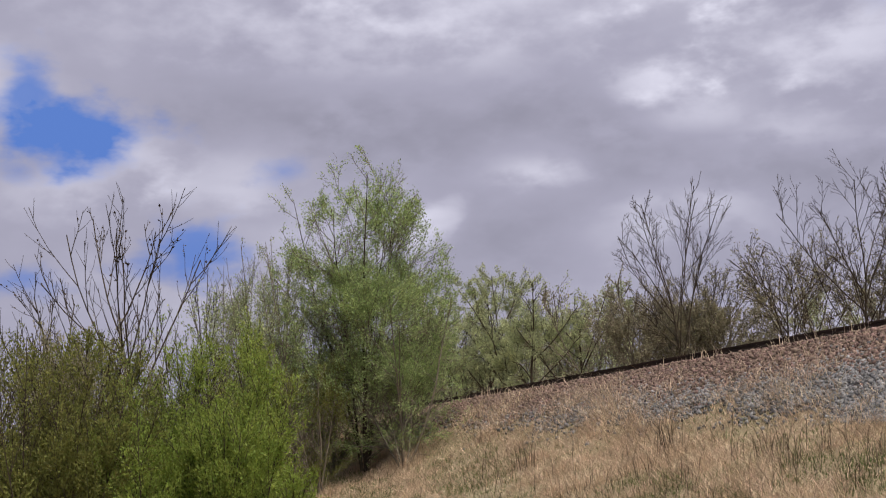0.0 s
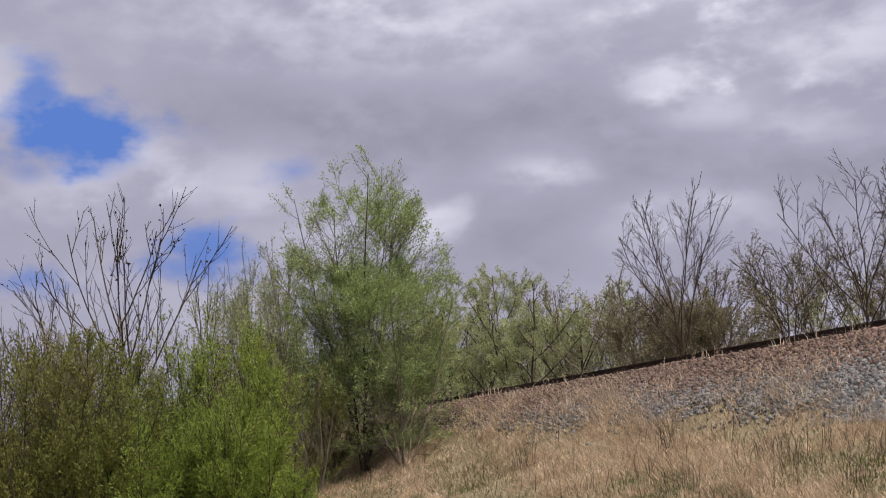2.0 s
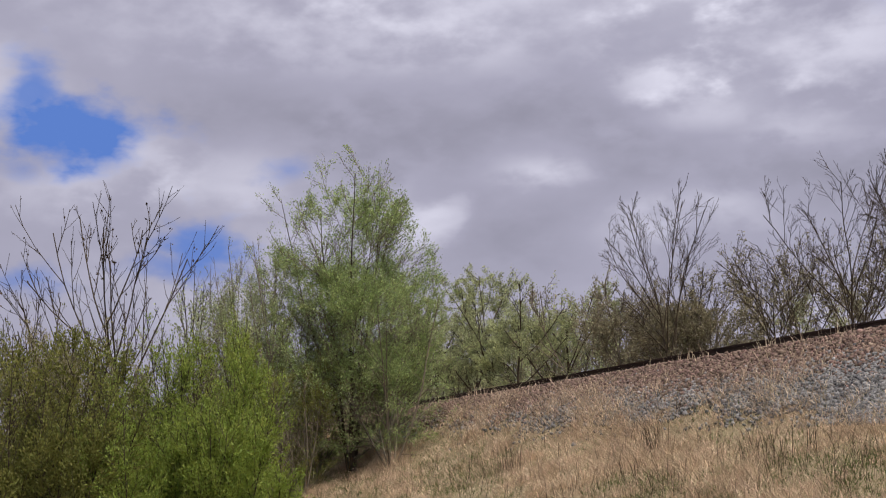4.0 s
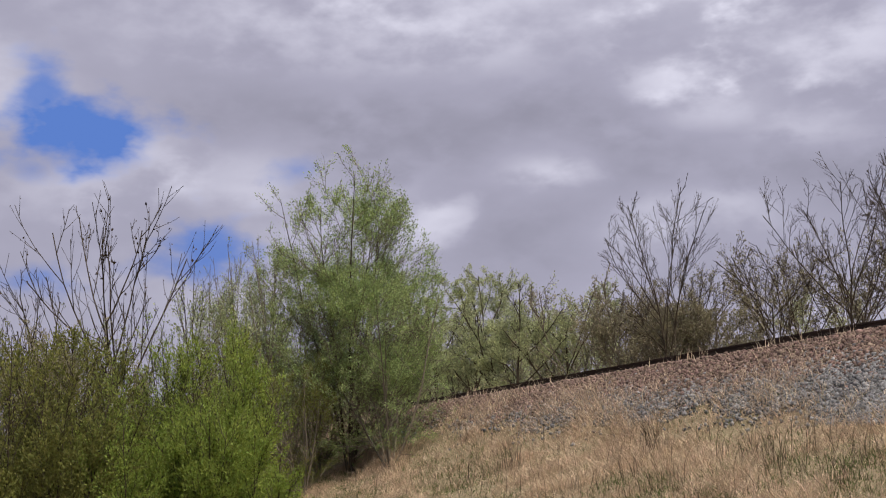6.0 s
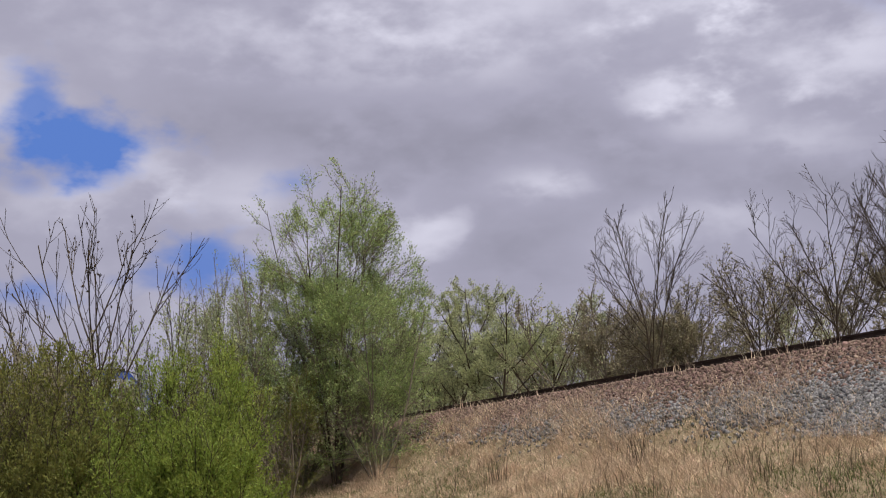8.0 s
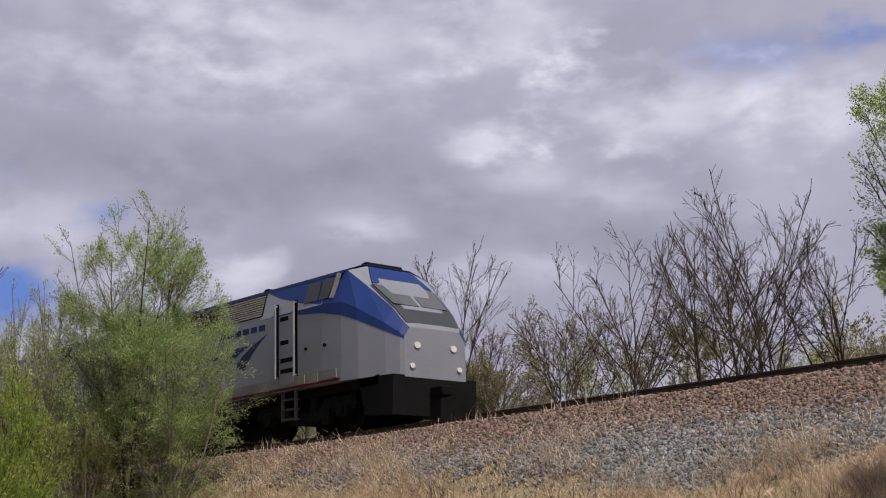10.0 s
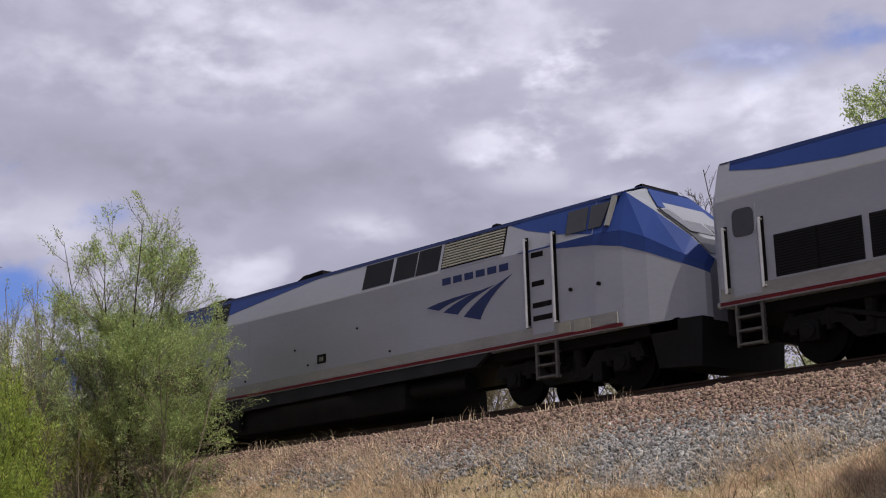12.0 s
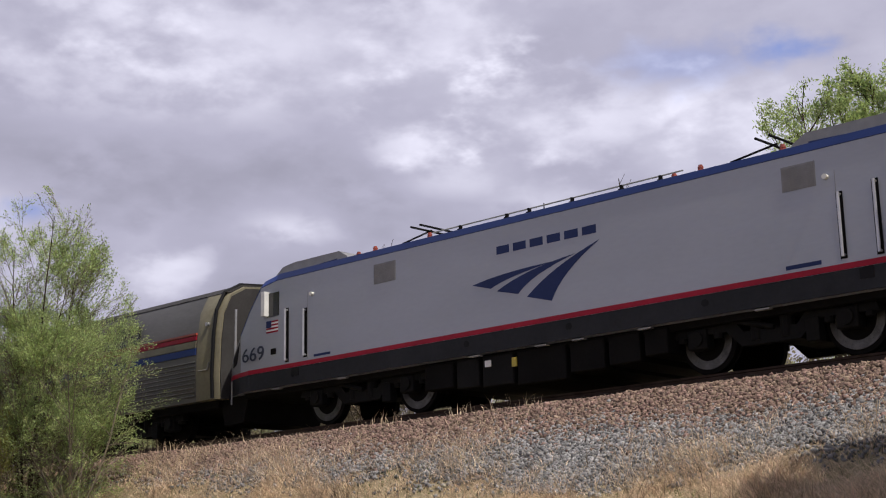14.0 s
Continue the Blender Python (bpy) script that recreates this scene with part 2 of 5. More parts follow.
M = dict(
    sky=sky_mat(),
    soil=mat("dry_soil", (0.33, 0.265, 0.175), (0.20, 0.165, 0.095), rough=0.95, scale=0.6, fine=14, bump=0.6, dist=0.05, spec=0.08),
    red_stone=mat("red_stone", (0.235, 0.165, 0.135), (0.135, 0.095, 0.078), rough=0.9, scale=5, fine=70, island=0.5, spec=0.08),
    grey_stone=mat("grey_stone", (0.25, 0.245, 0.245), (0.125, 0.122, 0.124), rough=0.9, scale=5, fine=70, island=0.55, spec=0.08),
    straw=mat("straw", (0.70, 0.565, 0.42), (0.52, 0.395, 0.275), rough=0.8, scale=1.2, fine=9, bump=0, island=0.45, trans=0.25, spec=0.08),
    green_grass=mat("green_grass", (0.13, 0.17, 0.05), (0.08, 0.11, 0.03), rough=0.7, scale=2, fine=9, bump=0, island=0.4, trans=0.3, spec=0.2),
    weed=mat("weed", (0.10, 0.075, 0.05), rough=0.9, scale=3, bump=0, island=0.3, spec=0.08),
    rail=mat("rail_steel", (0.075, 0.05, 0.04), (0.035, 0.025, 0.02), rough=0.6, metal=0.3, scale=4, fine=60, spec=0.08),
    tie=mat("creosoted_wood", (0.06, 0.048, 0.04), (0.03, 0.025, 0.02), rough=0.95, scale=3, fine=50, stretch=(1, 0.2, 1), spec=0.08),
    bark=mat("dark_bark", (0.085, 0.066, 0.048), (0.042, 0.033, 0.025), rough=0.95, scale=4, fine=50, bump=0.4, spec=0.08),
    grey_bark=mat("grey_bark", (0.23, 0.195, 0.15), (0.13, 0.11, 0.085), rough=0.95, scale=4, fine=50, bump=0.4, spec=0.08),
    pale_bark=mat("pale_bark", (0.42, 0.38, 0.30), (0.22, 0.19, 0.15), rough=0.95, scale=3, fine=40, bump=0.4, spec=0.08),
    leaf_bright=mat("leaf_bright", (0.32, 0.39, 0.085), (0.22, 0.29, 0.055), rough=0.55, scale=1.0, fine=6, bump=0, island=0.4, trans=0.5, spec=0.2),
    leaf_mid=mat("leaf_mid", (0.41, 0.50, 0.20), (0.30, 0.38, 0.15), rough=0.55, scale=1.0, fine=6, bump=0, island=0.4, trans=0.5, spec=0.2),
    leaf_pale=mat("leaf_pale", (0.42, 0.46, 0.24), (0.30, 0.34, 0.18), rough=0.55, scale=1.0, fine=6, bump=0, island=0.4, trans=0.45, spec=0.2),
    seed_head=mat("seed_head", (0.07, 0.05, 0.035), rough=0.9, scale=3, bump=0, island=0.3, spec=0.08),
    leaf_olive=mat("leaf_olive", (0.235, 0.24, 0.065), (0.155, 0.165, 0.045), rough=0.6, scale=1.0, fine=6, bump=0, island=0.4, trans=0.45, spec=0.2),
    leaf_brown=mat("leaf_brown", (0.34, 0.305, 0.195), (0.24, 0.215, 0.135), rough=0.7, scale=1.0, fine=6, bump=0, island=0.35, trans=0.4, spec=0.2),
    # Far leaves are lightened: haze and bright gaps put into their colour.
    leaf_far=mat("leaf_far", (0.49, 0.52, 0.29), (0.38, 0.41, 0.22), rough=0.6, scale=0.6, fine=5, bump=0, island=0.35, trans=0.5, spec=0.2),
    silver=mat("silver_paint", (0.250, 0.260, 0.300), (0.213, 0.221, 0.252), rough=0.38, metal=0.15, scale=0.8, fine=12, bump=0.02, stretch=(0.5, 1, 1.5)),
    silver_acs=mat("silver_paint_new", (0.305, 0.322, 0.375), (0.275, 0.292, 0.335), rough=0.33, metal=0.15, scale=0.7, fine=10, bump=0.015, stretch=(0.5, 1, 1.5)),
    sill=mat("dull_silver", (0.23, 0.23, 0.225), (0.155, 0.153, 0.145), rough=0.5, scale=1.5, fine=15, bump=0.03, stretch=(0.6, 1, 2)),
    blue=mat("blue_paint", (0.020, 0.044, 0.18), (0.016, 0.036, 0.145), rough=0.5, scale=1.2, fine=15, bump=0.02, spec=0.15),
    navy=mat("navy_paint", (0.016, 0.028, 0.10), (0.013, 0.022, 0.08), rough=0.45, scale=1.2, fine=15, bump=0.02, spec=0.15),
    red=mat("red_paint", (0.30, 0.010, 0.030), (0.21, 0.008, 0.022), rough=0.45, scale=1.5, fine=15, bump=0.02, spec=0.15),
    skirt=mat("dark_grey_paint", (0.026, 0.027, 0.032), (0.017, 0.018, 0.021), rough=0.55, scale=1.5, fine=15, bump=0.05, spec=0.08),
    under=mat("grimy_black", (0.008, 0.0075, 0.0075), (0.0045, 0.0042, 0.0042), rough=0.8, scale=2.5, fine=25, bump=0.2, spec=0.08),
    tank=mat("dusty_black", (0.012, 0.012, 0.0125), (0.0065, 0.0065, 0.0065), rough=0.7, scale=1.5, fine=20, bump=0.1, spec=0.08),
    black=mat("black_rubber", (0.012, 0.012, 0.014), rough=0.5, scale=4, bump=0.02, spec=0.08),
    glass=mat("dark_glass", (0.012, 0.013, 0.015), (0.02, 0.02, 0.022), rough=0.08, scale=1, fine=6, bump=0),
    # Windshield panes: paler base colour stands in for the reflected sky.
    pale_glass=mat("lit_glass", (0.10, 0.105, 0.11), (0.07, 0.07, 0.075), rough=0.06, scale=1, fine=6, bump=0),
    dark_red=mat("dark_red_paint", (0.12, 0.010, 0.014), (0.07, 0.008, 0.010), rough=0.5, scale=1.5, fine=15, bump=0.02, spec=0.12),
    # Dark front paint, taken darker still for the shade of the engine ahead.
    cowl=mat("dark_shaded_cowl", (0.060, 0.061, 0.068), (0.042, 0.043, 0.047), rough=0.4, metal=0.2, scale=1.5, fine=15, bump=0.02),
    figure=mat("figure_blue", (0.012, 0.018, 0.05), rough=0.5, scale=4, bump=0),
    ladder=mat("ladder_grey", (0.12, 0.118, 0.112), (0.07, 0.068, 0.065), rough=0.7, scale=4, fine=30, spec=0.1),
    steel=mat("bright_steel", (0.50, 0.50, 0.52), (0.36, 0.36, 0.38), rough=0.3, metal=0.6, scale=4, fine=40, bump=0.05),
    wheel=mat("wheel_steel", (0.13, 0.128, 0.125), (0.06, 0.058, 0.056), rough=0.45, metal=0.6, scale=6, fine=40),
    mesh_grey=mat("grille_grey", (0.20, 0.20, 0.212), (0.15, 0.15, 0.16), rough=0.6, scale=5, fine=90, bump=0.3),
    louvre=mat("louvre_tan", (0.27, 0.265, 0.225), (0.19, 0.185, 0.155), rough=0.6, scale=4, fine=30),
    orange=mat("orange_insulator", (0.30, 0.055, 0.035), (0.20, 0.04, 0.025), rough=0.5, scale=5, bump=0.05),
    cream=mat("cream_paint", (0.18, 0.163, 0.11), (0.12, 0.108, 0.072), rough=0.5, scale=1.5, fine=12, bump=0.04),
    stainless=mat("weathered_stainless", (0.115, 0.112, 0.11), (0.07, 0.068, 0.066), rough=0.5, metal=0.25, scale=1.2, fine=14, bump=0.05, stretch=(0.3, 1, 1)),
    roof_grey=mat("dark_roof", (0.05, 0.048, 0.048), (0.032, 0.030, 0.030), rough=0.7, scale=1.5, fine=20, bump=0.08, spec=0.08),
    lamp=mat("lamp_lens", (0.75, 0.74, 0.68), rough=0.15, scale=4, bump=0),
    yellow=mat("yellow_paint", (0.50, 0.40, 0.05), rough=0.5, scale=4, bump=0.03),
    white=mat("white_paint", (0.75, 0.75, 0.74), rough=0.5, scale=3, bump=0.02),
)


# ---- building helpers ----
class Shape:
    """A bmesh with a few solid forms to join."""

    def __init__(self):
        self.bm = bmesh.new()

    def box(self, x0, x1, y0, y1, z0, z1, bevel=0.0):
        r = bmesh.ops.create_cube(self.bm, size=1, matrix=Matrix.LocRotScale(((x0 + x1) / 2, (y0 + y1) / 2, (z0 + z1) / 2), None, (abs(x1 - x0), abs(y1 - y0), abs(z1 - z0))))
        if bevel:
            es = list({e for v in r["verts"] for e in v.link_edges})
            bmesh.ops.bevel(self.bm, geom=es, offset=bevel, segments=2, affect="EDGES", profile=0.5)
        return self

    def rod(self, a, b, r, n=8, r2=None):
        a, b = Vector(a), Vector(b)
        d = b - a
        m = Matrix.Translation((a + b) / 2) @ d.to_track_quat("Z", "Y").to_matrix().to_4x4()
        bmesh.ops.create_cone(self.bm, cap_ends=True, segments=n, radius1=r, radius2=r if r2 is None else r2, depth=d.length, matrix=m)
        return self

    def prism(self, pts, y0, y1):
        """An outline in x, z pushed from y0 to y1."""
        a = [self.bm.verts.new((x, y0, z)) for x, z in pts]
        b = [self.bm.verts.new((x, y1, z)) for x, z in pts]
        n = len(pts)
        self.bm.faces.new(a), self.bm.faces.new(b[::-1])
        for i in range(n):
            self.bm.faces.new((a[i], b[i], b[(i + 1) % n], a[(i + 1) % n]))
        return self

    def slab(self, quad, n):
        """A thin plate: outline points in space, thickness vector n."""
        n = Vector(n)
        a = [self.bm.verts.new(Vector(p)) for p in quad]
        b = [self.bm.verts.new(Vector(p) + n) for p in quad]
        k = len(a)
        self.bm.faces.new(a), self.bm.faces.new(b[::-1])
        for i in range(k):
            self.bm.faces.new((a[i], b[i], b[(i + 1) % k], a[(i + 1) % k]))
        return self

    def loft(self, rings):
        rows = [[self.bm.verts.new(p) for p in r] for r in rings]
        n = len(rows[0])
        for a, b in zip(rows, rows[1:]):
            for i in range(n):
                self.bm.faces.new((a[i], a[(i + 1) % n], b[(i + 1) % n], b[i]))
        self.bm.faces.new(rows[0][::-1]), self.bm.faces.new(rows[-1])
        return self


def part(name, shape, material, parent=None, label="", smooth=False):
    bm = shape.bm if isinstance(shape, Shape) else shape
    bmesh.ops.recalc_face_normals(bm, faces=bm.faces[:])
    me = bpy.data.meshes.new(name)
    bm.to_mesh(me)
    bm.free()
    me.materials.append(material)
    if smooth:
        me.polygons.foreach_set("use_smooth", [True] * len(me.polygons))
        me.set_sharp_from_angle(angle=radians(35))
    ob = new(name, me)
    ob.parent = parent
    if label:
        tagged(ob, label)
    return ob


def cloud_mesh(name, verts, faces, material, parent=None):
    """A mesh from arrays; all faces have the same number of corners."""
    verts, faces = np.asarray(verts, np.float32), np.asarray(faces, np.int32)
    k = faces.shape[1]
    me = bpy.data.meshes.new(name)
    me.vertices.add(len(verts))
    me.vertices.foreach_set("co", verts.ravel())
    me.loops.add(faces.size)
    me.loops.foreach_set("vertex_index", faces.ravel())
    me.polygons.add(len(faces))
    me.polygons.foreach_set("loop_start", np.arange(0, faces.size, k, dtype=np.int32))
    me.update(calc_edges=True)
    me.validate()
    me.materials.append(material)
    ob = new(name, me)
    ob.parent = parent
    return ob


# ---- the lie of the land ----
RZ = 4.918          # top of the rails
TRACK_Y = 21.5      # centre of the track

PROFILE_Y = (-4000, 8.4, 17.0, 19.6, 23.4, 27.0, 4000)
PROFILE_Z = (0.0, 0.0, 2.87, 4.56, 4.56, 2.6, 2.6)


def ground_z(x, y):
    x, y = np.asarray(x, float), np.asarray(y, float)
    bump = 0.06 * np.sin(x * 1.3 + 0.7 * y) * np.sin(y * 1.1 - 0.4 * x) + 0.035 * np.sin(3.1 * x + 1.7) * np.sin(2.7 * y + 0.5 * x)
    return np.interp(y, PROFILE_Y, PROFILE_Z) + bump * np.where((y > 18) & (y < 25), 0.2, 1.0)


def ballast_foot(x):
    """How far down from the crest (in height) the stones lie bare at x."""
    return np.interp(x, (-45, -33, -28.8, -21.5, -18, -16.6, -15.4, -14.4, -13.6, -12.7, -10.4, -6, 0), (0.2, 0.15, 0.2, 0.78, 0.88, 1.0, 1.25, 1.62, 1.6, 1.42, 1.2, 1.0, 0.9))


# ---- sky ----
def build_sky():
    rings, seg, rad = 24, 96, 3000.0
    v, f = [], []
    for i in range(rings + 1):
        e = radians(-4 + 50 * i / rings)
        for j in range(seg):
            a = 2 * math.pi * j / seg
            v.append((rad * math.sin(a) * math.cos(e), rad * math.cos(a) * math.cos(e), rad * math.sin(e)))
    for i in range(rings):
        for j in range(seg):
            f.append((i * seg + j, i * seg + (j + 1) % seg, (i + 1) * seg + (j + 1) % seg, (i + 1) * seg + j))
    ob = cloud_mesh("backdrop", v, f, M["sky"])
    return tagged(ob, "grey lavender broken clouds with blue gaps", "sky", kind="structure")


# ---- ground ----
def build_ground():
    far = [60, 90, 140, 220, 400, 800, 1600, 3200]
    xs = np.array([-c - 60 for c in far[::-1]] + list(np.arange(-110, -50, 2.5)) + list(np.arange(-50, 8, 0.45)) + list(np.arange(8, 50, 3)) + far)
    ys = np.array([-c for c in far[::-1]] + list(np.arange(-50, 4, 4)) + list(np.arange(4, 32, 0.4)) + list(np.arange(32, 60, 3)) + [c + 10 for c in far])
    gx, gy = np.meshgrid(xs, ys)
    gz = ground_z(gx, gy)
    v = np.stack([gx, gy, gz], -1).reshape(-1, 3)
    n, m = len(xs), len(ys)
    i, j = np.meshgrid(np.arange(n - 1), np.arange(m - 1))
    a = (j * n + i).ravel()
    ob = cloud_mesh("ground", v, np.stack([a, a + 1, a + n + 1, a + n], -1), M["soil"])
    ob.data.polygons.foreach_set("use_smooth", [True] * len(ob.data.polygons))
    return tagged(ob, "dry earth bank rising to the railway", "ground", kind="structure")


def stones(name, label, material, count, rng, place):
    """Angular crushed stones strewn as one heap; place(n) gives x, y, z of n stones."""
    p = place(count)
    n = len(p)
    cube = np.array([(x, y, z) for x in (-1, 1) for y in (-1, 1) for z in (-1, 1)], float)
    quad = np.array([(0, 1, 3, 2), (4, 6, 7, 5), (0, 4, 5, 1), (2, 3, 7, 6), (0, 2, 6, 4), (1, 5, 7, 3)])
    size = rng.uniform(0.015, 0.036, (n, 1, 1)) * rng.uniform(0.6, 1.35, (n, 1, 3))
    v = cube[None] * size * rng.uniform(0.55, 1.15, (n, 8, 3))
    q = rng.normal(size=(n, 4))
    q /= np.linalg.norm(q, axis=1, keepdims=True)
    w, x, y, z = q.T
    R = np.stack([1 - 2 * (y * y + z * z), 2 * (x * y - z * w), 2 * (x * z + y * w), 2 * (x * y + z * w), 1 - 2 * (x * x + z * z), 2 * (y * z - x * w),
                  2 * (x * z - y * w), 2 * (y * z + x * w), 1 - 2 * (x * x + y * y)], -1).reshape(n, 3, 3)
    v = np.einsum("nij,nkj->nki", R, v) + p[:, None]
    f = quad[None] + (np.arange(n) * 8)[:, None, None]
    return tagged(cloud_mesh(name, v.reshape(-1, 3), f.reshape(-1, 4), material), label, "ballast", kind="stuff")


def build_ballast():
    rng = np.random.default_rng(4)

    def bank(n, lo, hi, x0, x1):
        x = rng.uniform(x0, x1, n)
        foot = ballast_foot(x) + np.abs(rng.normal(0, 0.26, n)) + 0.10 * np.sin(x * 2.1) + 0.07 * np.sin(x * 5.3 + 1.0)
        mid = np.clip(0.76 + 0.08 * np.sin(x * 0.9) + rng.normal(0, 0.24, n), 0, None)
        k = rng.uniform(-0.1, 1.95, n)
        keep = (k < foot) & ((k < mid) if lo else (k >= mid))
        x, k = x[keep], k[keep]
        y = 19.6 - 1.49 * k
        return np.stack([x, y, ground_z(x, y) + rng.uniform(0.0, 0.045, len(x))], -1)

    def top(n):
        x, y = rng.uniform(-42, -4, n), rng.uniform(19.55, 23.5, n)
        return np.stack([x, y, 4.57 + 0.13 * np.clip((y - 20.0) / 0.6, 0, 1) + rng.uniform(-0.02, 0.03, n)], -1)

    stones("track_ballast", "reddish crushed stone packed round the ties", M["red_stone"], 16000, rng, top)
    stones("red_ballast", "reddish brown crushed stone on the bank's shoulder", M["red_stone"], 150000, rng, lambda n: bank(n, True, 0, -42, -4))
    stones("grey_ballast", "grey crushed stone spilled down the bank", M["grey_stone"], 210000, rng, lambda n: bank(n, False, 0, -42, -4))


def build_track():
    """Two rails, and the ties under them, on the ballast."""
    xs = [-900, 400]
    prof = [(-0.07, -0.17), (0.07, -0.17), (0.07, -0.155), (0.012, -0.135), (0.012, -0.045), (0.036, -0.035), (0.036, 0), (-0.036, 0), (-0.036, -0.035), (-0.012, -0.045), (-0.012, -0.135), (-0.07, -0.155)]
    for side in (-0.755, 0.755):
        s = Shape()
        s.loft([[(x, TRACK_Y + side + a, RZ + b) for a, b in prof] for x in xs])
        tagged(part("rail", s, M["rail"]), "rusty dark steel rail on wooden ties", "rail", "rails", "structure")
    tie = Shape().box(-0.11, 0.11, -1.3, 1.3, -0.17, 0, 0.012)
    bm = tie.bm
    me = bpy.data.meshes.new("tie")
    bm.to_mesh(me)
    bm.free()
    me.materials.append(M["tie"])
    x = -52.0
    rnd = random.Random(5)
    while x < 3:
        ob = new("tie", me)
        ob.matrix_basis = pose(x, TRACK_Y + rnd.uniform(-0.05, 0.05), RZ - 0.165 - rnd.uniform(0, 0.015), 0, 0, rnd.uniform(-1, 1))
        tagged(ob, "dark creosoted wooden tie bedded in ballast", "railway tie", "ties", "structure")
        x += 0.5


def blades(name, label, material, pts, height, width, rng, lean=0.35, category="grass"):
    """Thin bent blades, each a kinked taper, at pts."""
    n = len(pts)
    h = height * rng.uniform(0.45, 1.2, n)
    a, b = rng.uniform(0, 2 * math.pi, n), rng.uniform(0, 2 * math.pi, n)
    wid = width * rng.uniform(0.6, 1.3, n)
    side = np.stack([np.cos(a), np.sin(a), np.zeros(n)], -1) * wid[:, None] / 2
    out = np.stack([np.cos(b), np.sin(b), np.zeros(n)], -1) * (h * lean * rng.uniform(0.2, 1.6, n))[:, None]
    up = np.stack([np.zeros(n), np.zeros(n), h], -1)
    m, t = pts + up * 0.55 + out * 0.3, pts + up * 0.95 + out
    v = np.stack([pts - side, pts + side, m + side * 0.8, m - side * 0.8, t], 1)
    o = (np.arange(n) * 5)[:, None]
    f = np.concatenate([o + np.array([[0, 1, 2]]), o + np.array([[0, 2, 3]]), o + np.array([[3, 2, 4]])])
    return tagged(cloud_mesh(name, v.reshape(-1, 3), f, material), label, category, kind="stuff")


def build_grass():
    rng = np.random.default_rng(9)

    def field(n, x0, x1, d0, choose, over=0.0):
        x, y = rng.uniform(x0, x1, n), rng.uniform(d0, 19.5, n)
        edge = 19.6 - 1.49 * ballast_foot(x) + rng.normal(0, 0.30, n) + 0.15 * np.sin(x * 2.1) + over
        cl = np.sin(x * 2.3 + 1.1 * y) * np.sin(1.9 * y - 0.8 * x) + 0.6 * np.sin(5.1 * x + 0.3) * np.sin(4.3 * y) + 0.5 * np.sin(0.7 * x + 1.3 * y)
        keep = (y < edge) & choose(x, y, cl)
        x, y, cl = x[keep], y[keep], cl[keep]
        return np.stack([x, y, ground_z(x, y) - 0.02], -1), cl

    U = lambda x: rng.uniform(0, 1, len(x))
    p, cl = field(300000, -42, -5, 11.5, lambda x, y, c: rng.uniform(-1.6, 1.0, len(x)) < c + 0.7)
    blades("dry_grass", "tan dry winter grass matted on the bank", M["straw"], p, 0.10 + 0.05 * np.clip(cl, -0.8, 1.4), 0.012, rng, 2.6)
    p, cl = field(110000, -42, -5, 12.0, lambda x, y, c: (c > 0.55) & ((x > -21) | (y > 16.4)), 0.3)
    blades("tall_grass", "tall tan dry grass in loose tufts", M["straw"], p, 0.24 + 0.12 * cl, 0.008, rng, 1.2)
    p, cl = field(60000, -40, -5, 15.2, lambda x, y, c: U(x) < 0.8, 0.0)
    blades("bank_grass", "dry grass thick along the foot of the stones", M["straw"], p, 0.20 + 0.05 * cl, 0.009, rng, 1.6)
    p, cl = field(48000, -40, -5, 15.5, lambda x, y, c: (y > 19.1 - 1.49 * ballast_foot(x)) & (np.sin(3.3 * x) + np.sin(1.37 * x) + 0.8 * np.sin(7.9 * x + y) > 0.45), 0.5)
    blades("edge_grass", "dry grass tufts reaching into the stones", M["straw"], p, np.full(len(p), 0.34), 0.008, rng, 1.0)
    p, cl = field(110000, -42, -5, 11.5, lambda x, y, c: ((c < -0.35) & (U(x) < 0.45)) | ((x < -22.0) & (y < 17.2) & (c < 0.5) & (U(x) < 0.9)) | ((x > -17.5) & (y < 15.4) & (c < 0.7)))
    blades("green_grass", "fresh green spring grass between dry stalks", M["green_grass"], p, 0.16 + 0.04 * cl, 0.010, rng, 0.8)
    p, cl = field(9000, -36, -8, 12.4, lambda x, y, c: (c < 0.5) & (U(x) < np.where((x > -18) & (y < 15.6), 1.0, 0.22)))
    blades("weed_stalks", "thin dark dead weed stalks in the grass", M["weed"], p, np.full(len(p), 0.5), 0.008, rng, 0.5, "weeds")
    for x, y in ((-18.3, 16.4), (-17.9, 16.2), (-14.4, 15.2), (-21.6, 15.9)):
        q = np.stack([x + rng.normal(0, 0.12, 60), y + rng.normal(0, 0.12, 60), np.zeros(60)], -1)
        q[:, 2] = ground_z(q[:, 0], q[:, 1])
        blades("weed_clump", "clump of dark dead weed stalks", M["weed"], q[:34], np.full(34, 0.7), 0.009, rng, 0.4, "weeds")
    x = rng.uniform(-32, -12, 500)
    x = x[(np.sin(x * 1.7) + np.sin(x * 0.6)) > 0.2]
    y = 19.75 + rng.normal(0, 0.2, len(x))
    blades("crest_weeds", "sparse dry stalks along the top of the ballast", M["straw"], np.stack([x, y, ground_z(x, y)], -1), np.full(len(x), 0.34), 0.010, rng, 0.5, "weeds")


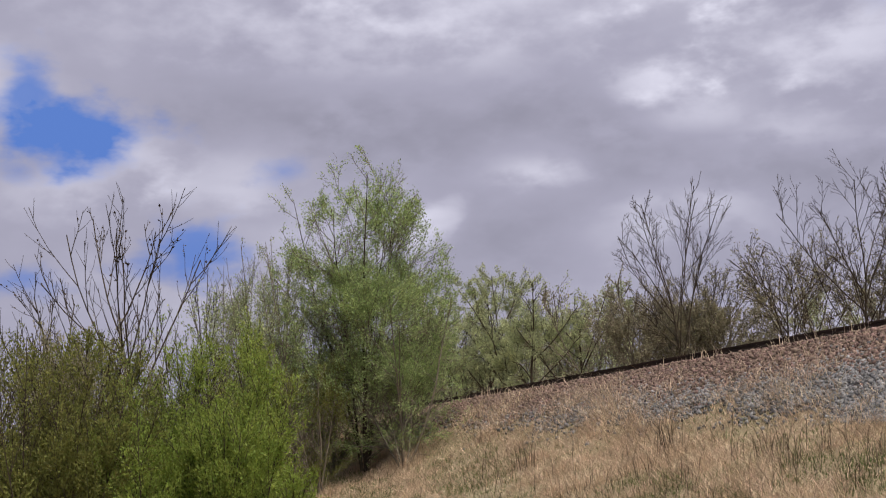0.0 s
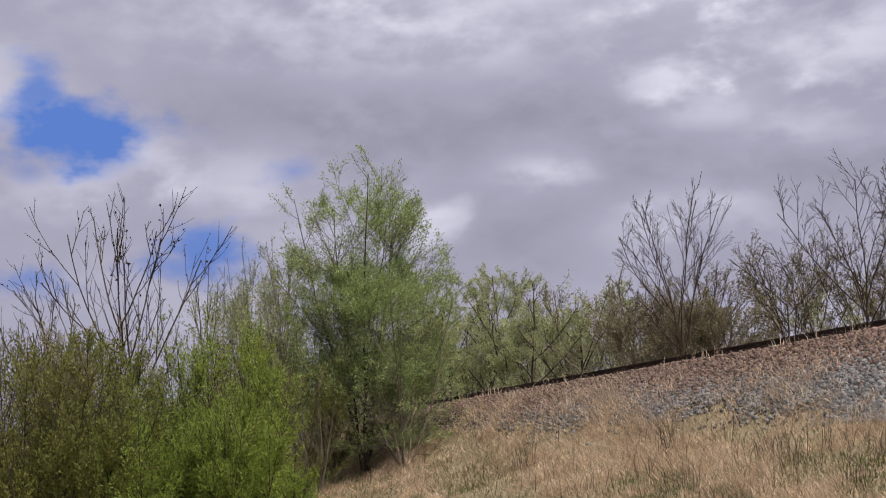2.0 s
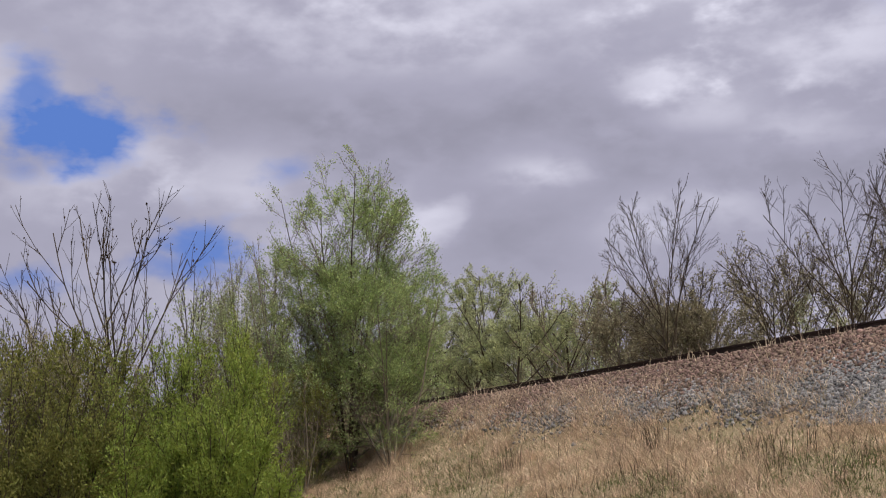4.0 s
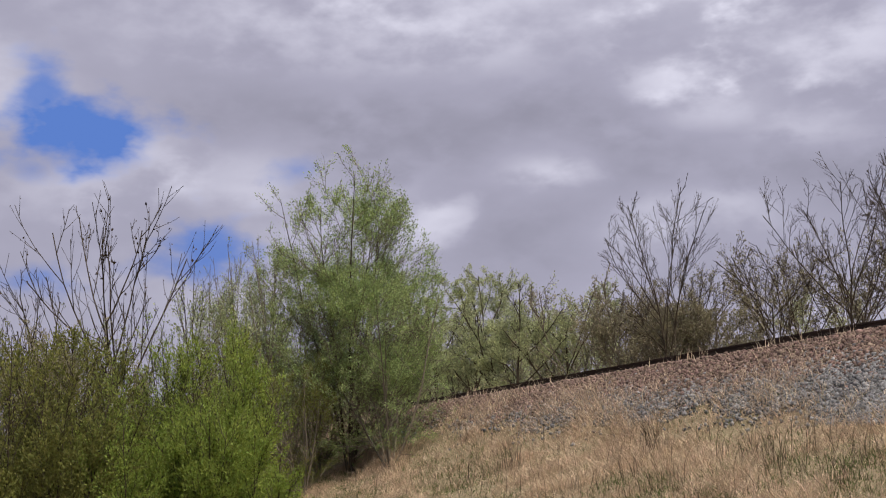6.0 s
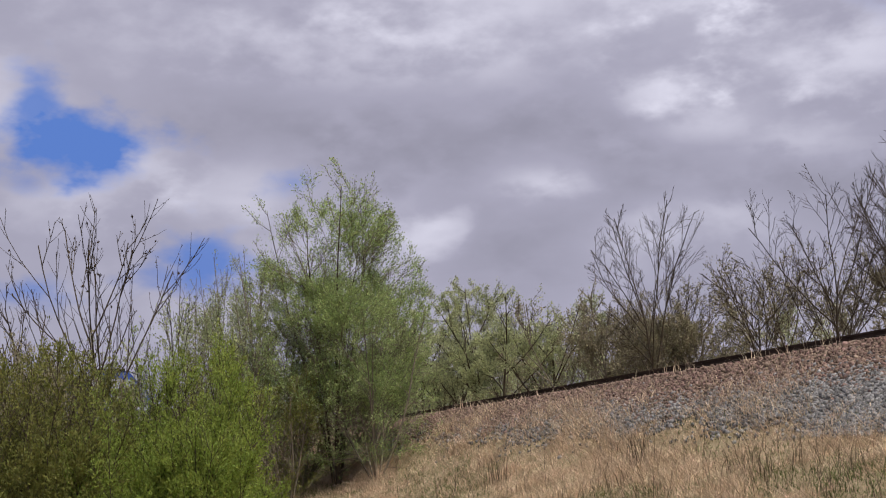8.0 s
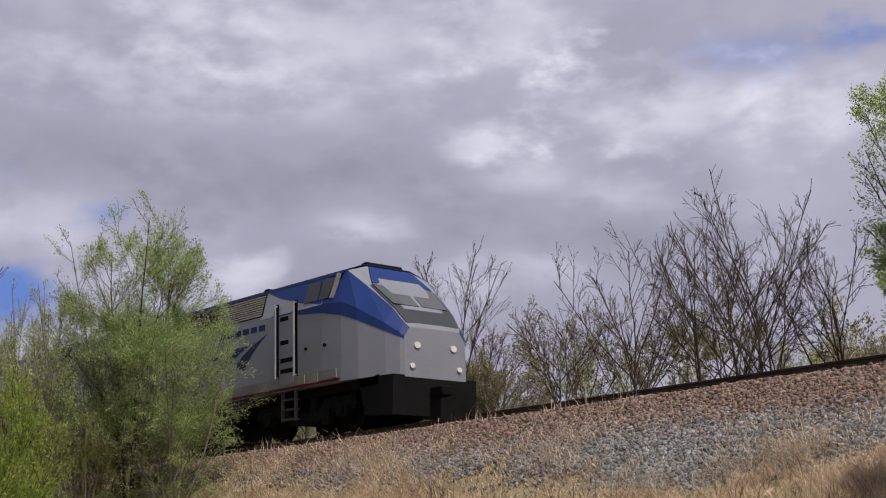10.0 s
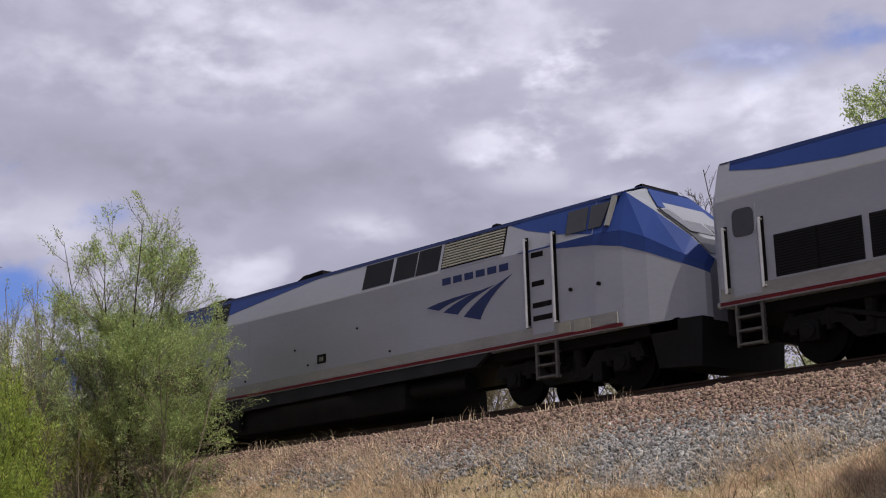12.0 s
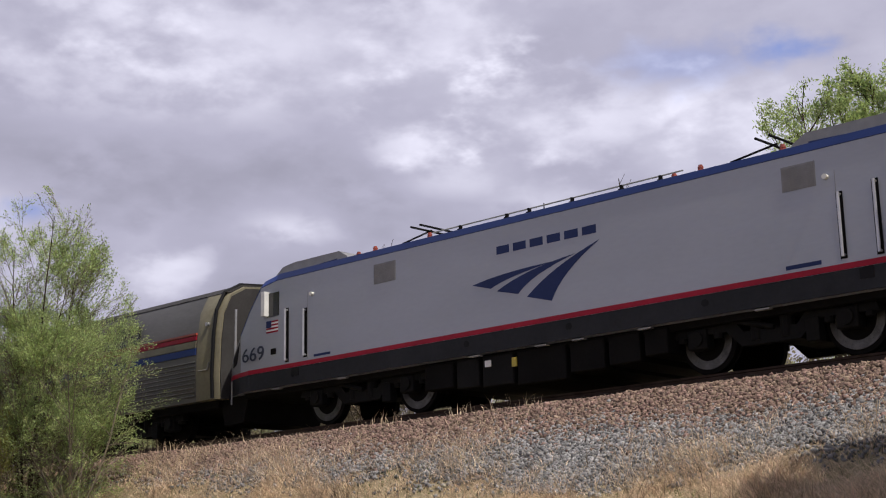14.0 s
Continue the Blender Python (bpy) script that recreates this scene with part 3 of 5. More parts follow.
# ---- trees ----
def tubes(pts, rad, sides):
    """Tapered tubes along polylines: pts (n, k, 3), rad (n, k)."""
    n, k, _ = pts.shape
    d = np.gradient(pts, axis=1)
    d /= np.linalg.norm(d, axis=2, keepdims=True) + 1e-9
    ref = np.where(np.abs(d[:, :1, 2:3]) > 0.9, np.array([1.0, 0, 0]), np.array([0, 0, 1.0]))
    u = np.cross(d, np.broadcast_to(ref, d.shape))
    u /= np.linalg.norm(u, axis=2, keepdims=True) + 1e-9
    w = np.cross(d, u)
    a = np.arange(sides) * 2 * math.pi / sides
    ring = np.cos(a)[:, None] * u[:, :, None] + np.sin(a)[:, None] * w[:, :, None]
    v = pts[:, :, None] + ring * rad[:, :, None, None]
    s = np.arange(sides)
    q = np.stack([s, (s + 1) % sides, (s + 1) % sides + sides, s + sides], -1)
    f = q[None, None] + (np.arange(n) * k * sides)[:, None, None, None] + (np.arange(k - 1) * sides)[None, :, None, None]
    return v.reshape(-1, 3), f.reshape(-1, 4)


class Crown:
    """The uneven outline that limbs may fill: breadth by height, swelling and shrinking round the axis."""

    def __init__(self, rng, height, wide, outline, lean, ragged=0.2):
        self.h, self.hs, self.ws = height, [o[0] for o in outline], [o[1] * wide / 2 for o in outline]
        self.lean, self.rag, self.ph = lean, ragged, rng.uniform(0, 6.28, 4)

    def inside(self, p):
        t = p[..., 2] / self.h
        x, y = p[..., 0] - self.lean[0] * p[..., 2], p[..., 1] - self.lean[1] * p[..., 2]
        a, g = np.arctan2(y, x), self.ph
        k = 1 + self.rag * (np.sin(2 * a + g[0] + 4 * t) + 0.7 * np.sin(3 * a + g[1] - 7 * t) + 0.5 * np.sin(9 * t + g[2]))
        top = 1 - 0.5 * self.rag * (0.5 + 0.5 * np.sin(3 * a + g[3]))
        return (np.hypot(x, y) < np.interp(t, self.hs, self.ws) * k) & (t < top)


def shoot(rng, crown, p, d, length, up, wob, k, clip=True, loose=0.12):
    """Limbs from p along d, bending up, cut back to the crown."""
    n = len(p)
    pts = [p]
    d = d.copy()
    for i in range(k):
        d = d + rng.normal(0, wob, (n, 3)) + np.array([0, 0, up])
        d /= np.linalg.norm(d, axis=1, keepdims=True)
        pts.append(pts[-1] + d * (length / k)[:, None])
    pts = np.stack(pts, 1)
    if clip:
        s = np.linspace(0.2, 1, 9)
        on = crown.inside(p[:, None] + (pts[:, -1] - p)[:, None] * s[None, :, None])
        cut = np.where(on, s, 0.3).max(1) * rng.uniform(0.8, 1.0 + loose, n)
        pts = p[:, None] + (pts - p[:, None]) * np.minimum(cut, 1.0)[:, None, None]
    return pts


def branch_off(rng, crown, pts, rad, grp, kids, span=(0.2, 1.0), angle=(0.4, 0.8), ratio=0.5, up=0.1, wob=0.08, k=3, thin=0.5, min_r=0.004, taper=0.5, own=False, loose=0.12):
    """The next order of limbs on those given."""
    n, m, _ = pts.shape
    c = np.tile(np.arange(kids), n)
    i = np.repeat(np.arange(n), kids)
    f = np.clip(span[0] + (span[1] - span[0]) * (c + rng.uniform(0, 1, len(c))) / kids, 0, 0.995)
    j = (f * (m - 1)).astype(int)
    g = (f * (m - 1) - j)[:, None]
    a, b = pts[i, j], pts[i, j + 1]
    ax = b - a
    ax /= np.linalg.norm(ax, axis=1, keepdims=True) + 1e-9
    side = np.cross(ax, rng.normal(size=(len(c), 3)))
    side /= np.linalg.norm(side, axis=1, keepdims=True) + 1e-9
    an = rng.uniform(*angle, len(c))[:, None]
    ln = np.linalg.norm(pts[:, -1] - pts[:, 0], axis=1)[i] * ratio * (1 - taper * f) * rng.uniform(0.6, 1.3, len(c))
    out = shoot(rng, crown, a + (b - a) * g, ax * np.cos(an) + side * np.sin(an), ln, up, wob, k, loose=loose)
    r0 = np.maximum((rad[i, j] + (rad[i, j + 1] - rad[i, j]) * g[:, 0]) * thin, min_r)
    rr = r0[:, None] * np.linspace(1, 0.4, k + 1)[None]
    return out, np.maximum(rr, min_r * 0.6), (np.arange(len(c)) if own else grp[i])


def leaf_cloud(rng, twigs, count, size, slim, scatter, clump):
    """Leaves along twigs, thick in some sprays and thin in others."""
    mid = twigs.mean(1)
    ln = np.linalg.norm(twigs[:, -1] - twigs[:, 0], axis=1)
    q = mid * clump
    w = 0.55 + 0.5 * np.sin(q[:, 0] * 2.1 + 1.3 * q[:, 2]) * np.sin(q[:, 1] * 2.3 - q[:, 2] * 1.1 + 0.7) + 0.35 * np.sin(q[:, 2] * 3.1 + q[:, 0])
    w = ln * np.clip(w + rng.normal(0, 0.25, len(w)), 0.06, None)
    i = rng.choice(len(twigs), count, p=w / w.sum())
    k = twigs.shape[1] - 1
    f = rng.uniform(0, 1, count) ** 0.8 * k
    j = np.minimum(f.astype(int), k - 1)
    a, b = twigs[i, j], twigs[i, j + 1]
    d = b - a
    d /= np.linalg.norm(d, axis=1, keepdims=True) + 1e-9
    c = a + (b - a) * (f - j)[:, None] + rng.normal(0, scatter, (count, 3))
    e = d + rng.normal(0, 0.45, (count, 3))
    e /= np.linalg.norm(e, axis=1, keepdims=True)
    o = np.cross(e, rng.normal(size=(count, 3)))
    o /= np.linalg.norm(o, axis=1, keepdims=True)
    s = size * rng.uniform(0.5, 1.35, (count, 1))
    v = np.stack([c, c + e * s * 0.5 + o * s * slim, c + e * s, c + e * s * 0.5 - o * s * slim], 1)
    return v.reshape(-1, 3), (np.arange(count) * 4)[:, None] + np.arange(4)[None]


BUSHY = ((0, 0.45), (0.15, 0.75), (0.4, 1.0), (0.65, 0.95), (0.85, 0.7), (1, 0.3))
ROUND = ((0, 0.1), (0.2, 0.3), (0.4, 0.75), (0.65, 1.0), (0.82, 0.9), (0.93, 0.65), (1, 0.3))
VASE = ((0, 0.1), (0.2, 0.35), (0.4, 0.75), (0.65, 1.0), (0.85, 0.95), (1, 0.6))
TALL = ((0, 0.3), (0.1, 0.7), (0.25, 1.0), (0.45, 1.0), (0.6, 0.82), (0.75, 0.62), (0.9, 0.52), (1, 0.4))
FULL = ((0, 0.1), (0.3, 0.45), (0.6, 0.95), (0.85, 1.0), (0.95, 0.85), (1, 0.6))
UMBEL = ((0, 0.05), (0.4, 0.1), (0.5, 0.5), (0.7, 0.95), (0.88, 1.0), (1, 0.8))


def tree(name, label, x, y, height, wide, bark, leaf=None, n_leaf=0, leaf_size=0.05, slim=0.22, scatter=0.03, clump=1.0, seed=1, category="tree", group="", base=None, twig_bark=None, shape=BUSHY, ragged=0.2,
         stems=1, stem_r=0.1, stem_spread=0.2, lean=(0, 0), tall=(0.75, 1.0), fork=0.0, orders=(), by_stem=False, stem_up=0.06, stem_wob=0.05):
    """Stems, then order after order of limbs within the crown's outline; each main limb is a part with all that grows on it."""
    rng = np.random.default_rng(seed)
    z = float(ground_z(x, y)) - 0.1 if base is None else base
    root = tagged(new(name), label, category, group)
    root.location = (x, y, z)
    crown = Crown(rng, height, wide, shape, lean, ragged)
    a = rng.uniform(0, 6.28) + np.arange(stems) * 2 * math.pi / stems + rng.normal(0, 0.3, stems)
    sp = stem_spread * rng.uniform(0.45, 1.2, stems) * (1 if stems > 1 else 0.2)
    d = np.stack([np.cos(a) * sp + lean[0], np.sin(a) * sp + lean[1], np.ones(stems)], -1)
    d /= np.linalg.norm(d, axis=1, keepdims=True)
    foot = np.stack([np.cos(a), np.sin(a), np.zeros(stems)], -1) * (stem_r * 1.5 + fork) * (1 if stems > 1 else 0)
    ln = height * rng.uniform(*tall, stems)
    ln[0] = height * tall[1]
    pts = shoot(rng, crown, foot, d, ln, stem_up, stem_wob, 8, clip=False)
    rad = stem_r * rng.uniform(0.7, 1.0, stems)[:, None] * np.linspace(1, 0.16, 9)[None]
    grp = np.arange(stems)
    trunk = (pts, rad)
    orders_made = []
    for o, spec in enumerate(orders):
        pts, rad, grp = branch_off(rng, crown, pts, rad, grp, own=(o == 0 and not by_stem), **spec)
        orders_made.append((pts, rad, grp))
    for s in range(stems):
        v, f = tubes(trunk[0][s:s + 1], trunk[1][s:s + 1], 7)
        if by_stem:
            vs, fs, o = [v], [f], len(v)
            for p, r, g in orders_made:
                if (g == s).any():
                    v2, f2 = tubes(p[g == s], r[g == s], 3)
                    vs.append(v2), fs.append(f2 + o)
                    o += len(v2)
            n0 = len(f)
            v, f = np.concatenate(vs), np.concatenate(fs)
        ob = cloud_mesh("stem" if by_stem or stems > 1 else "trunk", v, f, M[bark], root)
        if by_stem and twig_bark:
            ob.data.materials.append(M[twig_bark])
            ob.data.polygons.foreach_set("material_index", (np.arange(len(f)) >= n0).astype(np.int32))
    if not by_stem:
        for b in range(len(orders_made[0][0])):
            vs, fs, o = [], [], 0
            for k, (p, r, g) in enumerate(orders_made):
                if (g == b).any():
                    v2, f2 = tubes(p[g == b], r[g == b], 5 if k == 0 else 3)
                    vs.append(v2), fs.append(f2 + o)
                    o += len(v2)
            cloud_mesh("limb", np.concatenate(vs), np.concatenate(fs), M[twig_bark or bark], root)
    if leaf:
        v, f = leaf_cloud(rng, orders_made[-1][0], n_leaf, leaf_size, slim, scatter, clump)
        cloud_mesh("crown", v, f, M[leaf], root)
    return root


def build_trees():
    O = lambda kids, span, angle, ratio, up, wob, k, thin, min_r, taper=0.5, loose=0.12: dict(loose=loose, kids=kids, span=span, angle=angle, ratio=ratio, up=up, wob=wob, k=k, thin=thin, min_r=min_r, taper=taper)
    # in front of the track
    willow = (O(24, (0.05, 0.99), (0.55, 1.15), 0.50, 0.07, 0.07, 5, 0.5, 0.009, 0.38, 0.3), O(9, (0.2, 1.0), (0.35, 0.8), 0.46, 0.08, 0.07, 3, 0.55, 0.005, 0.4, 0.4), O(6, (0.1, 1.0), (0.3, 0.8), 0.5, 0.06, 0.08, 2, 0.6, 0.0035, 0.4, 0.6))
    shrub = (O(18, (0.05, 0.98), (0.35, 0.8), 0.36, 0.10, 0.06, 4, 0.55, 0.006), O(7, (0.15, 1.0), (0.3, 0.8), 0.45, 0.06, 0.08, 2, 0.6, 0.0035))
    tree("willow", "leafing willow with many slender stems beside the track", -29.25, 16.9, 8.0, 4.5, "bark", "leaf_mid", 125000, 0.054, 0.19, 0.05, seed=15, shape=TALL, ragged=0.2, stems=6, stem_r=0.045, stem_spread=0.15, tall=(0.66, 0.9), orders=willow, twig_bark="grey_bark", by_stem=True)
    arch = (O(16, (0.1, 0.98), (0.5, 1.1), 0.42, -0.01, 0.08, 4, 0.55, 0.006), O(8, (0.1, 1.0), (0.4, 0.9), 0.5, -0.02, 0.10, 3, 0.6, 0.0035, 0.3, 0.4))
    tree("willow_shrub", "spreading yellow green willow shrub below the tall one", -28.0, 17.2, 4.8, 4.8, "grey_bark", "leaf_mid", 30000, 0.048, 0.2, 0.05, seed=4, category="shrub", stems=8, stem_r=0.03, stem_spread=0.5, orders=arch, by_stem=True, ragged=0.25)
    tree("grey_shrub", "grey green shrub with thin upright stems", -31.4, 15.5, 6.7, 3.4, "grey_bark", "leaf_pale", 17000, 0.055, 0.2, 0.04, seed=5, category="shrub", stems=7, stem_r=0.035, stem_spread=0.2, orders=shrub, by_stem=True, ragged=0.25, group="grey shrubs")
    tree("grey_shrub", "grey green shrub with thin upright stems", -29.8, 15.4, 6.2, 3.2, "grey_bark", "leaf_pale", 17000, 0.055, 0.2, 0.04, seed=6, category="shrub", stems=7, stem_r=0.035, stem_spread=0.2, orders=shrub, by_stem=True, ragged=0.25, group="grey shrubs")
    tree("grey_shrub", "grey green shrub with thin upright stems", -33.4, 15.6, 6.1, 3.4, "grey_bark", "leaf_pale", 16000, 0.055, 0.2, 0.04, seed=9, category="shrub", stems=7, stem_r=0.035, stem_spread=0.2, orders=shrub, by_stem=True, ragged=0.25, group="grey shrubs")
    for i, (x, y, h, w, n) in enumerate(((-28.9, 15.4, 3.6, 2.2, 9000), (-30.2, 14.5, 4.4, 3.0, 17000), (-29.8, 14.0, 3.0, 2.2, 9000), (-30.4, 16.6, 4.6, 3.2, 20000), (-32.4, 14.6, 4.6, 3.2, 20000))):
        tree("brown_shrub", "brownish twiggy shrub at the foot of the willow", x, y, h, w, "grey_bark", "leaf_olive", n, 0.05, 0.2, 0.04, seed=7 + i, category="shrub", stems=7, stem_r=0.032, stem_spread=0.3, orders=shrub, by_stem=True, ragged=0.25, group="brown shrubs")
    spray = (O(22, (0.08, 0.98), (0.35, 0.75), 0.34, 0.10, 0.05, 4, 0.55, 0.005), O(8, (0.1, 1.0), (0.3, 0.7), 0.45, 0.06, 0.07, 2, 0.6, 0.003))
    for i, (x, y, h, w, n) in enumerate(((-17.6, 7.8, 4.5, 2.7, 60000), (-18.9, 7.6, 4.7, 2.6, 54000), (-16.9, 7.8, 3.7, 2.2, 44000), (-19.2, 8.7, 5.0, 2.6, 44000), (-17.6, 7.1, 3.5, 2.3, 40000), (-16.4, 8.1, 2.8, 1.8, 24000))):
        tree("green_bush", "bright fresh green bush of upright shoots", x, y, h, w, "bark", "leaf_bright", n, 0.043, 0.17, 0.03, seed=20 + i, category="bush", group="green bushes", stems=10, stem_r=0.02, stem_spread=0.3, orders=spray, by_stem=True, ragged=0.22, tall=(0.6, 1.0))
    umbel = (O(8, (0.62, 0.99), (0.5, 1.15), 0.64, 0.14, 0.05, 6, 0.75, 0.018, 0.35), O(4, (0.3, 1.0), (0.35, 0.7), 0.6, 0.16, 0.06, 4, 0.7, 0.011, 0.3), O(4, (0.25, 0.95), (0.35, 0.75), 0.5, 0.12, 0.08, 3, 0.75, 0.007, 0.3))
    tree("pale_tree", "pale barked tree almost bare, with curved twigs", -24.6, 9.7, 7.9, 4.2, "pale_bark", "seed_head", 150, 0.06, 0.3, 0.02, seed=36, shape=UMBEL, stems=1, stem_r=0.085, orders=umbel, twig_bark="bark", tall=(0.66, 0.68), ragged=0.1)
    tree("pale_tree", "thin grey twiggy tree with opening buds", -26.9, 9.1, 7.2, 3.6, "bark", "seed_head", 120, 0.06, 0.3, 0.02, seed=32, shape=UMBEL, stems=2, stem_r=0.06, stem_spread=0.1, orders=umbel, tall=(0.62, 0.66), ragged=0.1)
    tree("twiggy_tree", "thin twiggy sapling in first leaf", -26.0, 9.9, 5.5, 2.8, "grey_bark", "leaf_pale", 5000, 0.05, 0.25, 0.03, seed=33, stems=4, stem_r=0.03, stem_spread=0.16, orders=shrub, by_stem=True)
    tree("twiggy_tree", "thin twiggy sapling in first leaf", -22.0, 10.0, 5.9, 2.2, "bark", "leaf_pale", 4200, 0.05, 0.25, 0.03, seed=34, stems=3, stem_r=0.03, stem_spread=0.16, orders=shrub, by_stem=True)
    for i, (x, y, h, w) in enumerate(((-18.0, 6.0, 4.2, 2.6), (-19.9, 6.9, 4.9, 2.8), (-21.3, 6.6, 5.1, 3.0), (-18.9, 5.9, 4.5, 2.5), (-22.6, 7.8, 5.5, 3.2), (-20.2, 5.9, 4.7, 2.6), (-21.0, 8.3, 4.4, 2.6), (-24.0, 7.4, 5.7, 3.2), (-24.9, 8.6, 4.9, 3.0), (-22.6, 9.2, 4.0, 2.4))):
        tree("olive_bush", "olive and brown bush, half in leaf", x, y, h, w, "bark", ("leaf_olive", "leaf_olive", "leaf_brown", "leaf_olive")[i % 4], (27000, 27000, 25000, 22000)[i % 4], 0.048, 0.22, 0.035, seed=40 + i, category="bush", group="olive bushes", stems=8, stem_r=0.024, stem_spread=0.3, orders=spray, by_stem=True, ragged=0.25)
    # Stands out of view, added only for the shadow it throws on the bank.
    tree("shade_tree", "unseen leafy tree added to shade the bank", -3.2, 16.0, 9.4, 5.3, "bark", "leaf_mid", 42000, 0.18, 0.35, 0.15, seed=50, stems=3, stem_r=0.12, orders=shrub, by_stem=True)

    # beyond the track
    far = dict(base=2.4)
    cotton = (O(11, (0.3, 0.99), (0.45, 0.95), 0.72, 0.06, 0.08, 6, 0.55, 0.03, 0.45), O(8, (0.25, 1.0), (0.4, 0.9), 0.5, 0.05, 0.10, 4, 0.5, 0.014), O(7, (0.2, 1.0), (0.4, 0.9), 0.5, 0.02, 0.12, 2, 0.6, 0.008))
    for i, (x, y, h, w, n, st) in enumerate(((-50.6, 36, 11.2, 6.0, 26000, 2), (-46.0, 36, 10.1, 5.4, 18000, 2), (-55.0, 37, 10.4, 5.6, 20000, 2), (-46.4, 29.5, 8.6, 4.6, 18000, 2), (-58.5, 38, 10.0, 6.0, 20000, 2))):
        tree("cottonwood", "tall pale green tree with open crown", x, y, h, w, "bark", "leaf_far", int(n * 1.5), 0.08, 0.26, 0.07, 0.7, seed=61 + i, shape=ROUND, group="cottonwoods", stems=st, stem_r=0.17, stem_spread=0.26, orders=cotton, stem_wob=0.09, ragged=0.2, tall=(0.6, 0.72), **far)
    for i, (x, h) in enumerate(((-43.4, 8.7), (-41.4, 9.0), (-39.4, 7.6))):
        tree("bud_shrub", "brown twiggy shrub thick with buds", x, 37.5, h, 5.0, "grey_bark", "leaf_brown", 16000, 0.09, 0.25, 0.06, 0.7, seed=80 + i, category="shrub", group="bud shrubs", stems=5, stem_r=0.07, stem_spread=0.3, orders=cotton, by_stem=True, **far)
    bare_limbs = (O(11, (0.5, 0.99), (0.3, 0.95), 0.95, 0.03, 0.06, 7, 0.55, 0.024, 0.1), O(8, (0.25, 1.0), (0.4, 0.8), 0.5, 0.035, 0.07, 4, 0.5, 0.012, 0.3), O(6, (0.2, 1.0), (0.35, 0.7), 0.5, 0.04, 0.08, 3, 0.55, 0.008), O(3, (0.2, 1.0), (0.3, 0.7), 0.5, 0.03, 0.08, 2, 0.6, 0.006))
    bare = ((-38.4, 36, 11.3, 6.0, 1), (-35.0, 38, 9.7, 5.6, 1), (-30.3, 36, 10.4, 7.4, 1), (-27.4, 36, 10.6, 4.2, 1), (-26.4, 36.5, 10.8, 3.8, 1), (-25.5, 36, 11.3, 4.2, 1), (-24.2, 36, 10.3, 4.2, 1), (-28.6, 38.5, 9.5, 4.4, 1), (-22.8, 37, 9.8, 4.0, 1), (-36.6, 40, 9.2, 5.2, 1), (-32.6, 39, 9.0, 5.0, 1), (-40.6, 39, 9.2, 5.0, 1))
    for i, (x, y, h, w, st) in enumerate(bare):
        tree("bare_tree", "bare dark branched tree against the sky", x, y, h, w, "bark", "leaf_brown" if i in (1, 7, 9, 10, 11) else None, 2600, 0.08, 0.28, 0.05, seed=170 + i, shape=VASE, group="bare trees", stems=st, stem_r=0.12, stem_spread=0.22, orders=bare_limbs, ragged=0.14, tall=(0.6, 0.66), **far)
    dense = (O(16, (0.35, 0.99), (0.5, 1.0), 0.45, 0.06, 0.08, 5, 0.5, 0.025, 0.45), O(8, (0.2, 1.0), (0.4, 0.9), 0.5, 0.03, 0.10, 3, 0.5, 0.012), O(6, (0.2, 1.0), (0.4, 0.9), 0.5, 0.0, 0.12, 2, 0.6, 0.008))
    for i, (x, h) in enumerate(((-18.9, 13.3), (-16.6, 13.8), (-17.7, 12.8))):
        tree("yellow_willow", "tall yellow green willow in new leaf", x, 36, h, 5.2, "bark", "leaf_mid", 60000, 0.10, 0.2, 0.10, 0.4, seed=91 + i, shape=FULL, group="yellow willows", stems=3, stem_r=0.14, stem_spread=0.2, orders=dense, ragged=0.14, tall=(0.8, 0.93), **far)
    rnd = random.Random(8)
    haze = (O(10, (0.06, 0.98), (0.45, 0.95), 0.42, 0.08, 0.08, 4, 0.5, 0.014, 0.5), O(7, (0.1, 1.0), (0.4, 0.9), 0.5, 0.04, 0.10, 2, 0.6, 0.010))
    for i in range(44):
        x = -100 + i * 1.85 + rnd.uniform(-0.7, 0.7)
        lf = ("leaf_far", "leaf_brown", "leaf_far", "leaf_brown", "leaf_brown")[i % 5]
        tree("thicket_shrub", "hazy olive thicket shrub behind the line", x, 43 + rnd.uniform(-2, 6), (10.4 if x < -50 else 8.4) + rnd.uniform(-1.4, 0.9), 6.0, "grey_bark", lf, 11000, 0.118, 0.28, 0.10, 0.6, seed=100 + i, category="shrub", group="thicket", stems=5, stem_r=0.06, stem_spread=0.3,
             orders=haze, by_stem=True, ragged=0.28, **far)


